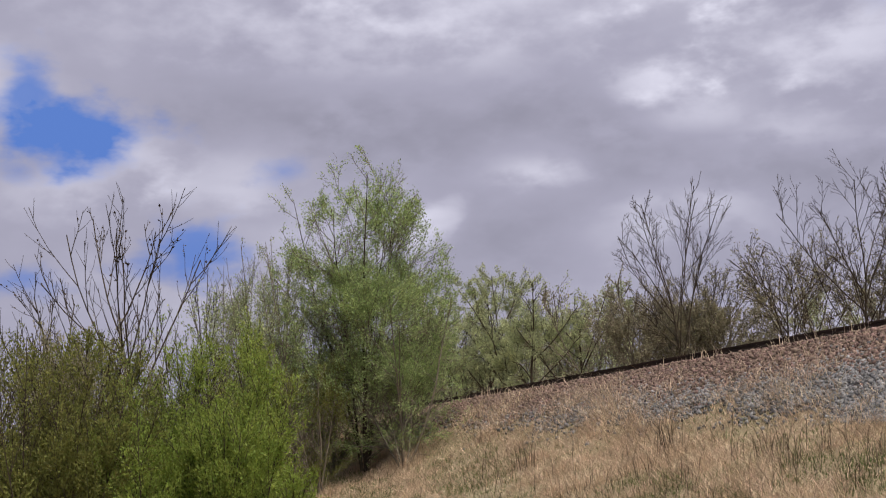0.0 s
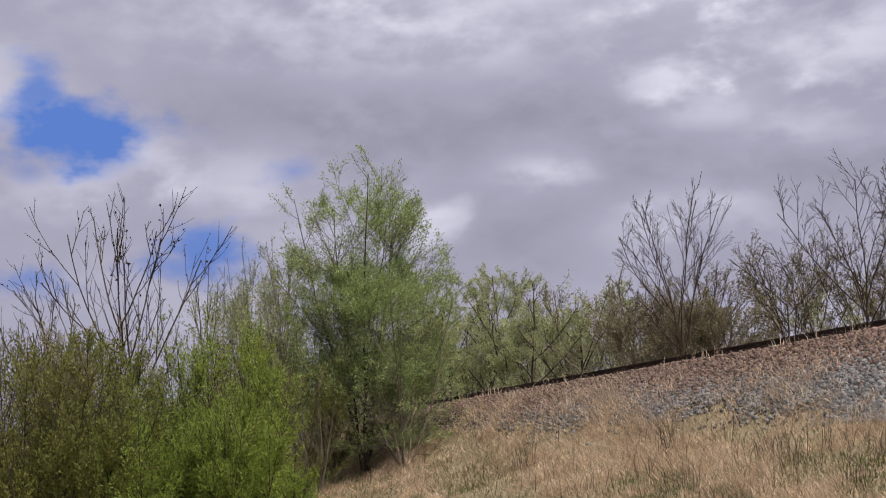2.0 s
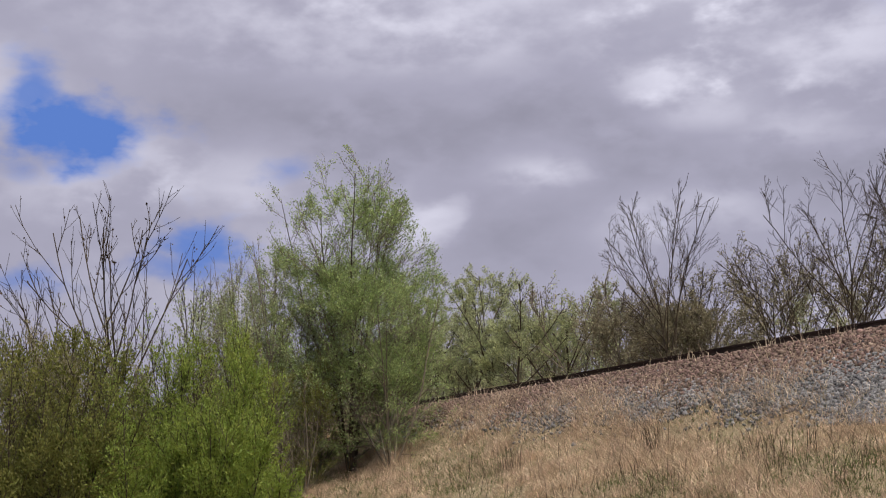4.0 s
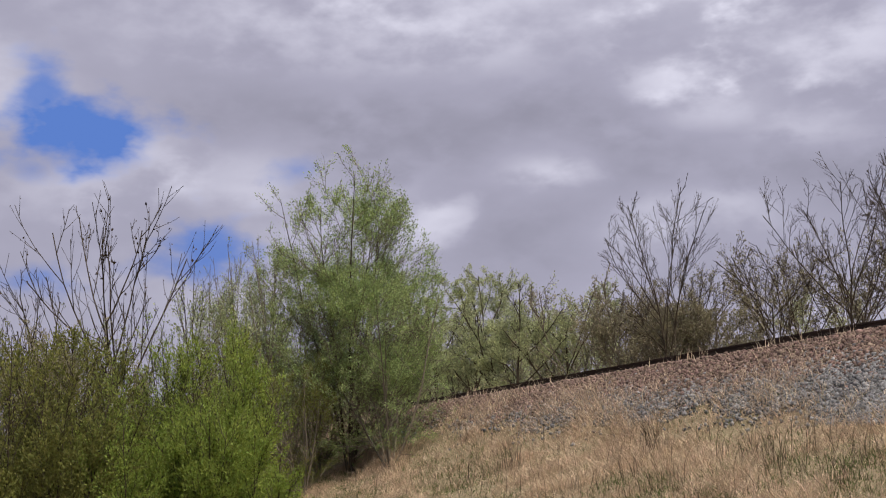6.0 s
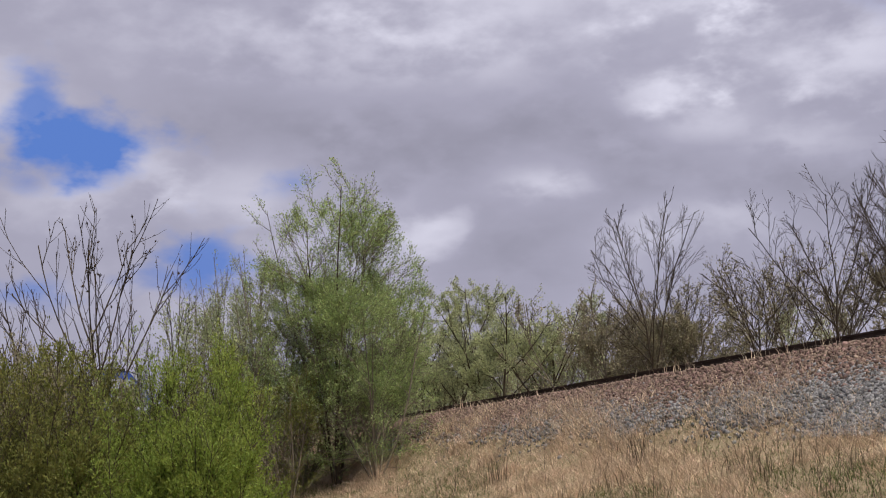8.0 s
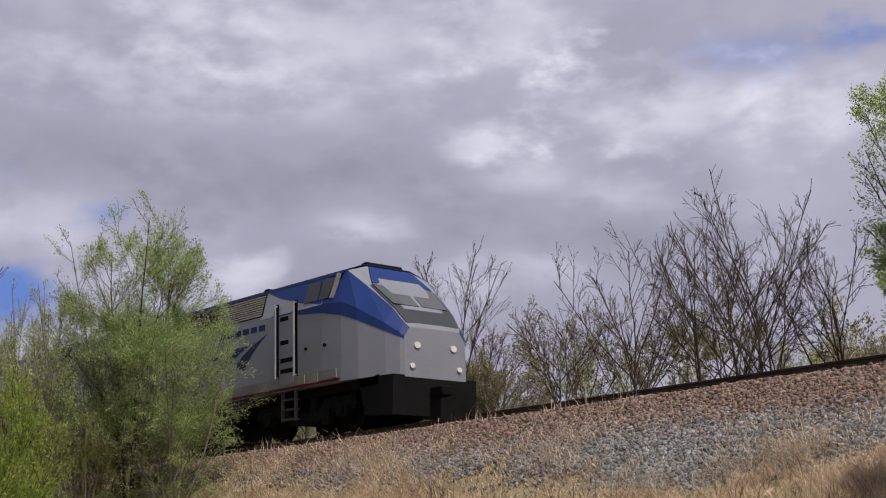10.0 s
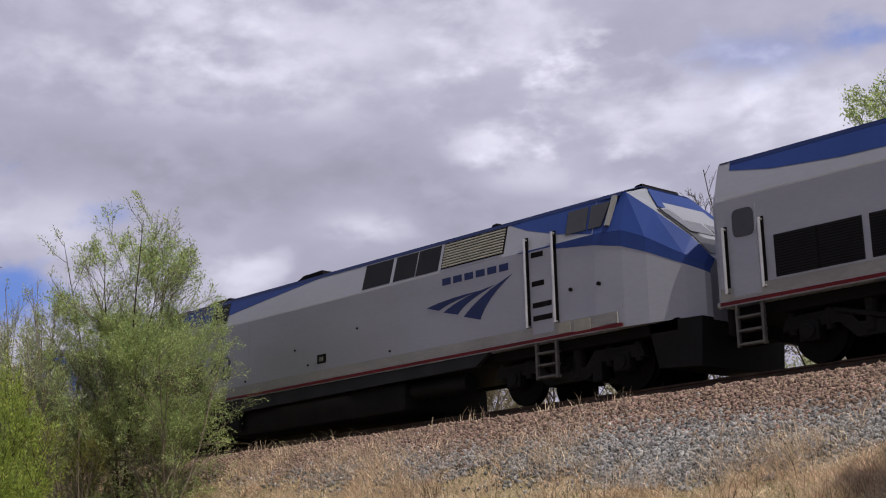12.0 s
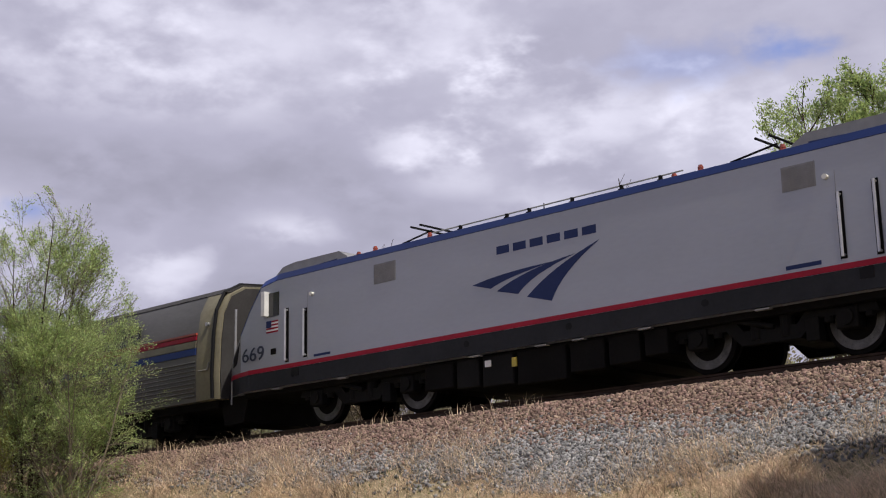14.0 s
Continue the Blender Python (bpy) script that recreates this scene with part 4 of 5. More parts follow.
# ---- the train ----
def wheelset(x, r, parent, disc=False):
    """An axle with its two wheels, turning as one."""
    s = Shape()
    s.rod((0, -0.85, 0), (0, 0.85, 0), 0.085, 12)
    for y in (-1, 1):
        s.rod((0, y * 0.685, 0), (0, y * 0.82, 0), r, 40)
        s.rod((0, y * 0.66, 0), (0, y * 0.69, 0), r + 0.028, 40)
        for k in range(5):
            a = k * 2 * math.pi / 5
            s.rod((math.cos(a) * r * 0.55, y * 0.8, math.sin(a) * r * 0.55), (math.cos(a) * r * 0.55, y * 0.832, math.sin(a) * r * 0.55), 0.05, 8)
    ob = part("wheelset", s, M["under"], parent)
    ob.location = (x, 0, r)
    if disc:
        for y in (-1, 1):
            d = Shape()
            n = 40
            ring = lambda rad, yy: [(rad * math.cos(k * 2 * math.pi / n), yy, rad * math.sin(k * 2 * math.pi / n)) for k in range(n)]
            a, b, c, e = [[d.bm.verts.new(p) for p in ring(rr, y * yy)] for rr, yy in ((r * 0.60, 0.824), (r * 0.60, 0.845), (r * 0.86, 0.845), (r * 0.86, 0.824))]
            for p, q in ((a, b), (b, c), (c, e), (e, a)):
                for k in range(n):
                    d.bm.faces.new((p[k], p[(k + 1) % n], q[(k + 1) % n], q[k]))
            for k in range(0, n, 2):
                g = k * 2 * math.pi / n
                d.rod((r * 0.73 * math.cos(g), y * 0.84, r * 0.73 * math.sin(g)), (r * 0.73 * math.cos(g), y * 0.855, r * 0.73 * math.sin(g)), 0.014, 6)
            part("brake_disc", d, M["wheel"], ob, "bright ring brake disc")
    WHEELS.append((ob, x, r))
    return ob


WHEELS = []


def bogie(xc, base, r, parent, disc=False):
    """A truck: side frames with axle boxes, springs and brake gear, and two wheelsets."""
    for y in (-1.06, 1.06):
        s = Shape()
        h = r + 0.10
        s.prism([(xc - base / 2 - 0.55, h - 0.05), (xc - base / 2 - 0.45, h + 0.18), (xc - 0.75, h + 0.2), (xc - 0.5, h - 0.08), (xc + 0.5, h - 0.08), (xc + 0.75, h + 0.2), (xc + base / 2 + 0.45, h + 0.18),
                 (xc + base / 2 + 0.55, h - 0.05), (xc + 0.85, h - 0.03), (xc + 0.55, h - 0.32), (xc - 0.55, h - 0.32), (xc - 0.85, h - 0.03)], y - 0.08, y + 0.08)
        for a in (-base / 2, base / 2):
            s.box(xc + a - 0.2, xc + a + 0.2, y - 0.13, y + 0.13, r - 0.18, r + 0.18, 0.04)
            s.rod((xc + a, y - 0.17, r), (xc + a, y + 0.17, r), 0.13, 14)
            for b in (-0.36, 0.36):
                s.rod((xc + a + b, y, r - 0.02), (xc + a + b, y, r + 0.34), 0.085, 10)
        for b in (-0.28, 0.28):
            s.rod((xc + b, y, r - 0.15), (xc + b, y, r + 0.42), 0.12, 12)
        s.rod((xc - base / 2 + 0.5, y + math.copysign(0.12, y), r + 0.28), (xc + 0.1, y + math.copysign(0.12, y), r + 0.02), 0.045, 8)
        s.box(xc + base / 2 - 0.75, xc + base / 2 - 0.5, y - 0.1, y + 0.1, r - 0.3, r + 0.1, 0.02)
        part("truck_frame", s, M["tank"], parent)
    s = Shape().box(xc - 0.3, xc + 0.3, -1.0, 1.0, r - 0.1, r + 0.3, 0.03)
    part("bolster", s, M["under"], parent)
    for a in (-base / 2, base / 2):
        wheelset(xc + a, r, parent, disc)


def stroke(parent, name, text, size, x0, z0, y, material, width, slope=0.0, label=""):
    """Letters or figures standing on the side, facing the camera's side, fitted to a width."""
    cu = bpy.data.curves.new(name, "FONT")
    cu.body, cu.size, cu.extrude = text, 1.0, 0.004
    tmp = bpy.data.objects.new(name, cu)
    scene.collection.objects.link(tmp)
    dg = bpy.context.evaluated_depsgraph_get()
    me = bpy.data.meshes.new_from_object(tmp.evaluated_get(dg))
    bpy.data.objects.remove(tmp)
    me.name = name
    co = np.zeros(len(me.vertices) * 3, np.float32)
    me.vertices.foreach_get("co", co)
    co = co.reshape(-1, 3)
    mn, mxv = co.min(0), co.max(0)
    q = np.empty_like(co)
    q[:, 0] = x0 + (co[:, 0] - mn[0]) / (mxv[0] - mn[0]) * width
    q[:, 2] = z0 + (co[:, 1] - mn[1]) / (mxv[1] - mn[1]) * size + (q[:, 0] - x0) * slope
    q[:, 1] = y - co[:, 2]
    me.vertices.foreach_set("co", q.ravel())
    me.materials.clear()
    me.materials.append(material)
    ob = new(name, me)
    ob.parent = parent
    if label:
        tagged(ob, label)
    return ob


def emblem(parent, x0, x1, z0, z1, y, material, bars):
    """Three curved blades that sweep up to one point, with six plain blocks above."""
    w, h = x1 - x0, z1 - z0
    blades_at = (((0.0, 0.80), (0.15, 0.62), (0.42, 0.99), (0.66, 1.0)), ((0.20, 0.52), (0.37, 0.34), (0.60, 0.94), (0.82, 1.08)), ((0.44, 0.22), (0.63, 0.0), (0.80, 0.86), (1.0, 1.30)))
    for (a, b), (c, d), (e, f), (g, k) in blades_at:
        s = Shape()
        up_side, low_side = [], []
        for i in range(9):
            t = i / 8
            # upper and lower edge as curves from the foot to the point
            ux = (1 - t) ** 2 * a + 2 * t * (1 - t) * (a * 0.45 + e * 0.55) + t * t * g
            uz = (1 - t) ** 2 * b + 2 * t * (1 - t) * (f * 1.0) + t * t * k
            lx = (1 - t) ** 2 * c + 2 * t * (1 - t) * (c * 0.55 + e * 0.45) + t * t * g
            lz = (1 - t) ** 2 * d + 2 * t * (1 - t) * (f * 0.78 + d * 0.1) + t * t * k
            up_side.append((x0 + ux * w, z0 + uz * h * 0.77))
            low_side.append((x0 + lx * w, z0 + lz * h * 0.77))
        s.prism(up_side + low_side[-2::-1], y - 0.004, y + 0.002)
        part("emblem_blade", s, material, parent, "navy curved blade of the emblem")
    bx0, bx1, bz0, bz1, slope = bars
    step = (bx1 - bx0) / 6
    for i in range(6):
        s = Shape()
        p, q = bx0 + i * step + step * 0.12, bx0 + (i + 1) * step - step * 0.12
        za, zb = bz0 + (p - bx0) * slope, bz0 + (q - bx0) * slope
        hh = bz1 - bz0
        s.prism([(p, za), (q, zb), (q, zb + hh), (p, za + hh)], y - 0.004, y + 0.002)
        part("emblem_block", s, material, parent, "navy block of the emblem")


def handrail(parent, x, z0, z1, y):
    s = Shape().rod((x, y - 0.075, z0), (x, y - 0.075, z1), 0.026, 10)
    for z in (z0 + 0.03, z1 - 0.03):
        s.rod((x, y, z), (x, y - 0.08, z), 0.025, 8)
    part("handrail", s, M["steel"], parent, "bright steel grab rail", smooth=True)
    # Flat black strip: the shade in the rail's recess put into colour.
    t = Shape().box(x - 0.075, x + 0.045, y - 0.006, y + 0.01, z0 - 0.03, z1 + 0.03)
    part("handrail_shade", t, M["under"], parent)


def plate(name, parent, material, x0, x1, z0, z1, y=-1.5, t=0.006, label="", bevel=0.0):
    return part(name, Shape().box(x0, x1, y - t, y + 0.02, z0, z1, bevel), material, parent, label)


# the side of the older diesels leans in above CZ: from half width 1.5 at CZ to 1.30 at the eaves
CZ, EZ, EW = 3.42, 4.27, 1.30


def cant(z, out=0.0):
    """Half width of the leaning upper side at height z."""
    return -(1.5 + (EW - 1.5) * (z - CZ) / (EZ - CZ)) - out


def cant_plate(name, parent, material, pts, out=0.008, label=""):
    """A plate on the leaning upper side, by outline x, z."""
    n = Vector((0, -(EZ - CZ), (1.5 - EW))).normalized()
    pts = [(x, CZ + (z - CZ) * 1.09) for x, z in pts]
    s = Shape().slab([(x, cant(z, -0.01), z) for x, z in pts], n * (out + 0.008))
    return part(name, s, material, parent, label)


def resize(root, kx, kz):
    """Bring a car's body to its true length and height; the trucks come after."""
    for ob in root.children_recursive:
        ob.data.transform(Matrix.Diagonal((kx, 1, kz, 1)))


def diesel(name, label, number, u, num_x, num_w, num_h):
    """A wedge-nosed diesel locomotive, rear end at x = 0, nose at x = 20.1, on the rails at z = 0."""
    root = tagged(new(name), label, "locomotive", "diesel locomotives")
    ring = lambda x, w, zb, zc, we, ze, zr: [(x, -w, zb), (x, -w, zc), (x, -we, ze), (x, -we * 0.55, zr), (x, we * 0.55, zr), (x, we, ze), (x, w, zc), (x, w, zb)]
    s = Shape().loft([ring(0.0, 1.42, 1.30, 3.38, 1.22, 4.18, 4.3), ring(0.10, 1.5, 1.26, CZ, EW, EZ, 4.5), ring(17.9, 1.5, 1.26, CZ, EW, EZ, 4.5), ring(18.55, 1.46, 1.26, CZ - 0.05, 1.24, EZ, 4.46),
                      ring(19.05, 1.38, 1.26, 3.12, 1.10, 3.78, 3.9), ring(19.75, 1.16, 1.28, 2.62, 0.92, 3.05, 3.10), ring(20.05, 1.0, 1.25, 2.35, 0.84, 2.62, 2.66), ring(20.12, 0.92, 1.2, 2.25, 0.76, 2.5, 2.52)])
    part("body", s, M["silver"], root, "silver painted body shell")
    # roof, hatches and the dark line of the eaves
    part("roof", Shape().loft([[(x, -1.31, 4.265), (x, -0.70, 4.51), (x, 0.70, 4.51), (x, 1.31, 4.265), (x, 1.31, 4.285), (x, 0.70, 4.53), (x, -0.70, 4.53), (x, -1.31, 4.285)] for x in (0.12, 18.5)]), M["navy"], root, "dark blue roof")
    for a, b, h in ((3.1, 4.6, 0.16), (7.2, 8.5, 0.22), (14.2, 14.5, 0.16), (18.1, 18.45, 0.14)):
        part("roof_hatch", Shape().prism([(a, 4.5), (b, 4.5), (b - 0.06, 4.5 + h), (a + 0.4 * (b - a), 4.5 + h * 0.9)], -0.55, 0.55), M["under"], root)
    # blue sweep: deep at the rear, running out, and again over the cab
    lo = [(0.35, 4.02), (1.2, 3.84), (2.6, 3.70), (4.2, 3.66), (5.6, 3.74), (7.2, 3.92), (8.8, 4.08), (9.8, 4.17)]
    cant_plate("blue_sweep", root, M["blue"], [(x, z) for x, z in lo] + [(9.8, 4.195), (0.35, 4.195)], label="blue painted sweep")
    cant_plate("eaves_line", root, M["navy"], [(0.35, 4.13), (18.5, 4.13), (18.5, 4.196), (0.35, 4.196)], 0.012)
    cant_plate("blue_sweep", root, M["blue"], [(15.6, 4.12), (16.1, 3.90), (17.0, 3.62), (17.88, 3.43), (17.88, 4.19), (15.6, 4.19)], 0.006, label="blue painted sweep")
    # blue wedge down the nose: corners of shoulder, eaves and lower edge, station by station
    shoulder = ((15.9, 1.5, 3.42), (17.0, 1.5, 3.42), (17.9, 1.5, 3.42), (18.55, 1.46, 3.37), (19.05, 1.38, 3.12), (19.75, 1.16, 2.62), (20.05, 1.0, 2.35), (20.12, 0.92, 2.25))
    lower = ((15.9, 1.5, 3.41), (17.0, 1.5, 3.30), (17.9, 1.5, 3.18), (18.55, 1.46, 3.02), (19.05, 1.38, 2.80), (19.75, 1.16, 2.42), (20.05, 1.0, 2.24), (20.12, 0.92, 2.18))
    eave = ((17.9, EW, EZ), (18.55, 1.24, EZ), (19.05, 1.10, 3.78), (19.75, 0.92, 3.05), (20.05, 0.84, 2.62), (20.12, 0.76, 2.5))
    for sgn in (-1, 1):
        s = Shape()
        for a, b, c, d in zip(shoulder, shoulder[1:], lower[1:], lower):
            s.slab([(p[0], sgn * p[1], p[2]) for p in (a, b, c, d)], (0.003, sgn * 0.006, 0))
        for a, b, c, d in zip(shoulder[2:], shoulder[3:], eave[1:], eave):
            s.slab([(p[0], sgn * p[1], p[2]) for p in (a, b, c, d)], (0.005, sgn * 0.005, 0.005))
        bmesh.ops.remove_doubles(s.bm, verts=s.bm.verts[:], dist=0.004)
        part("nose_sweep", s, M["blue"], root, "blue painted nose flank")
    s = Shape().slab([(18.60, -0.66, 4.43), (18.60, 0.66, 4.43), (19.03, 0.92, 3.87), (19.03, -0.92, 3.87)], (0.012, 0, 0.014))
    part("nose_panel", s, M["blue"], root)
    s = Shape().slab([(19.08, -0.95, 3.82), (19.08, -0.05, 3.82), (19.66, -0.05, 3.20), (19.66, -0.82, 3.20)], (0.012, 0, 0.014)).slab([(19.08, 0.05, 3.82), (19.08, 0.9, 3.82), (19.66, 0.82, 3.20), (19.66, 0.05, 3.20)], (0.012, 0, 0.014))
    part("windshield", s, M["pale_glass"], root, "sloping two-pane windshield")
    s = Shape().slab([(19.07, -1.0, 3.80), (19.07, 1.0, 3.80), (19.75, 0.9, 3.075), (19.75, -0.9, 3.075)], (0.006, 0, 0.008)).slab([(19.76, -0.88, 3.07), (19.76, 0.88, 3.07), (20.05, 0.8, 2.645), (20.05, -0.8, 2.645)], (0.006, 0, 0.008))
    # Nose top coloured dark to carry its shade.
    part("nose_top", s, M["cowl"], root, "grey nose top darkened for shade")
    for y in (-0.55, 0.55):
        part("headlight", Shape().rod((20.0, y, 2.05), (20.15, y, 2.05), 0.09, 14), M["lamp"], root, "round headlight")
        part("ditch_light", Shape().rod((20.0, y * 1.3, 1.5), (20.16, y * 1.3, 1.5), 0.07, 12), M["lamp"], root)
    # grey sill, red line, dark frame below
    for sgn in (-1, 1):
        # Sill coloured darker and less blue, for the grass reflected low on the side.
        part("sill", Shape().box(0.1, 18.4, sgn * 1.47, sgn * 1.507, 1.37, 1.62), M["sill"], root, "silver sill with grass reflection in its colour")
        part("red_stripe", Shape().box(0.08, 18.5, sgn * 1.47, sgn * 1.512, 1.28, 1.352), M["dark_red"], root, "thin dark red stripe")
        part("frame_skirt", Shape().prism([(4.9, 1.265), (15.0, 1.265), (14.6, 0.98), (6.2, 0.90), (5.6, 1.12)], sgn * 1.36, sgn * 1.46), M["skirt"], root, "dark grey side skirt")
    part("underframe", Shape().box(0.15, 19.6, -1.25, 1.25, 1.02, 1.31, 0.03), M["under"], root)
    part("fuel_tank", Shape().box(5.6, 12.2, -1.28, 1.28, 0.22, 1.0, 0.14), M["tank"], root, "dusty black fuel tank", smooth=True)
    part("equipment_box", Shape().box(5.0, 6.2, -1.38, -0.7, 0.40, 0.98, 0.03), M["tank"], root)
    part("air_tank", Shape().rod((12.3, -1.0, 0.72), (14.0, -1.0, 0.72), 0.22, 16), M["tank"], root, smooth=True)
    part("pilot", Shape().prism([(19.1, 0.3), (20.05, 0.22), (20.12, 1.25), (18.9, 1.3)], -1.25, 1.25), M["tank"], root, "dark plow below the nose")
    part("coupler", Shape().box(20.0, 20.5, -0.16, 0.16, 0.72, 1.0, 0.05), M["under"], root)
    part("coupler", Shape().box(-0.42, 0.05, -0.16, 0.16, 0.72, 1.0, 0.05), M["under"], root)
    part("buffer_plate", Shape().box(-0.02, 0.12, -1.2, 1.2, 0.75, 1.32, 0.02), M["under"], root)
    # steps
    for x in (0.62, 16.55):
        for dx in (-0.26, 0.26):
            part("ladder_rail", Shape().box(x + dx - 0.025, x + dx + 0.025, -1.47, -1.40, 0.42, 1.30), M["ladder"], root, "grimy steel ladder rail")
        for z in (0.45, 0.72, 0.99):
            part("ladder_step", Shape().box(x - 0.235, x + 0.235, -1.48, -1.30, z, z + 0.045), M["ladder"], root, "grimy steel step")
    # rear door and its rails
    plate("rear_door", root, M["silver"], 0.38, 0.92, 1.42, 3.22, t=0.012, label="silver crew door")
    s = Shape().prism([(0.44 + 0.22 + 0.22 * math.copysign(abs(math.cos(a)) ** 0.45, math.cos(a)), 2.89 + 0.29 * math.copysign(abs(math.sin(a)) ** 0.45, math.sin(a))) for a in [k * math.pi / 12 for k in range(24)]], -1.522, -1.49)
    part("door_window", s, M["glass"], root, "rounded dark door window")
    handrail(root, 0.27, 1.5, 2.85, -1.5), handrail(root, 1.02, 1.5, 2.9, -1.5)
    # big dark louvred windows
    for a, b in ((1.24, 2.90), (3.03, 4.74)):
        plate("side_vent", root, M["black"], a, b, 1.66, 2.50, t=0.008, label="large black louvred opening")
        plate("vent_bar", root, M["under"], (a + b) / 2 - 0.02, (a + b) / 2 + 0.02, 1.66, 2.50, t=0.018)
        s = Shape()
        for k in range(14):
            z = 1.70 + k * 0.056
            s.box(a + 0.02, b - 0.02, -1.516, -1.49, z, z + 0.022)
        part("louvre_slats", s, M["under"], root)
    stroke(root, "road_number", number, num_h, num_x, 1.85, -1.504, M["figure"], num_w, 0.0, "dark blue road number")
    # details on the flat side
    for x, z, w, h in ((9.45, 1.80, 0.32, 0.24),):
        plate("filler_recess", root, M["under"], x, x + w, z, z + h, t=0.010)
        plate("filler_cap", root, M["ladder"], x + 0.08, x + 0.22, z + 0.05, z + 0.17, t=0.022, bevel=0.008)
    for x, z in ((8.6, 2.3), (10.9, 2.52), (12.0, 1.75), (6.6, 1.72), (9.1, 1.82)):
        part("bolt_head", Shape().rod((x, -1.49, z), (x, -1.52, z), 0.03, 8), M["under"], root)
    for x in (6.05, 6.75):
        plate("panel_seam", root, M["sill"], x, x + 0.018, 1.66, 3.30, t=0.003)
    cant_plate("body_seam", root, M["sill"], [(0.3, CZ + 0.005), (15.5, CZ + 0.005), (15.5, CZ + 0.03), (0.3, CZ + 0.03)], 0.002)
    # upper side openings
    cant_plate("roof_window", root, M["black"], [(5.02, 3.55), (5.74, 3.55), (5.74, 4.10), (5.02, 4.10)], 0.016, "dark upper opening")
    for a, b in ((11.07, 12.0), (12.12, 12.82), (12.86, 13.56)):
        cant_plate("upper_intake", root, M["black"], [(a, 3.5), (b, 3.5), (b, 4.1), (a, 4.1)], 0.012, "dark upper air intake")
    cant_plate("louvre_frame", root, M["under"], [(13.66, 3.5), (15.52, 3.5), (15.52, 4.12), (13.66, 4.12)], 0.010)
    s = Shape()
    for k in range(9):
        z = 3.535 + k * 0.071
        s.slab([(13.7, cant(z, 0.01), z), (15.48, cant(z, 0.01), z), (15.48, cant(z + 0.035, 0.01), z + 0.035), (13.7, cant(z + 0.035, 0.01), z + 0.035)], (0, -0.02, 0.01))
    part("louvre", s, M["louvre"], root, "tan metal louvre")
    emblem(root, 13.22, 15.76, 2.06, 2.97, -1.503, M["navy"], (13.68, 15.7, 3.09, 3.26, 0.0))
    # cab doors, windows
    handrail(root, 16.18, 1.62, 3.70, -1.5), handrail(root, 16.92, 1.62, 3.70, -1.5)
    plate("cab_door", root, M["silver"], 16.28, 16.82, 1.45, 3.38, t=0.010, label="silver cab door")
    for z in (1.75, 2.05, 2.55, 3.22):
        plate("step_recess", root, M["under"], 16.3, 16.62 if z > 2.4 else 16.8, z, z + 0.12, t=0.018)
    cant_plate("cab_window", root, M["glass"], [(17.2, 3.55), (17.72, 3.55), (17.72, 4.06), (17.2, 4.06)], 0.022, "dark cab side window")
    cant_plate("cab_window", root, M["glass"], [(17.78, 3.55), (18.1, 3.55), (18.25, 4.06), (17.78, 4.06)], 0.022, "dark cab side window")
    cant_plate("mirror", root, M["sill"], [(18.22, 3.52), (18.30, 3.52), (18.42, 4.14), (18.32, 4.14)], 0.06, "grey wing mirror")
    plate("battery_cover", root, M["louvre"], 16.95, 17.25, 1.36, 1.60, t=0.02)
    plate("battery_cover", root, M["louvre"], 17.35, 17.75, 1.34, 1.60, t=0.02)
    for x, z in ((17.3, 2.3), (18.0, 2.3)):
        part("bolt_head", Shape().rod((x, -1.47, z), (x, -1.53, z), 0.045, 8), M["under"], root)
    resize(root, 1.014, 0.863)
    bogie(3.0, 2.84, 0.508, root)
    bogie(17.0, 2.84, 0.508, root)
    CARS.append((root, u))
    return root


CARS = []


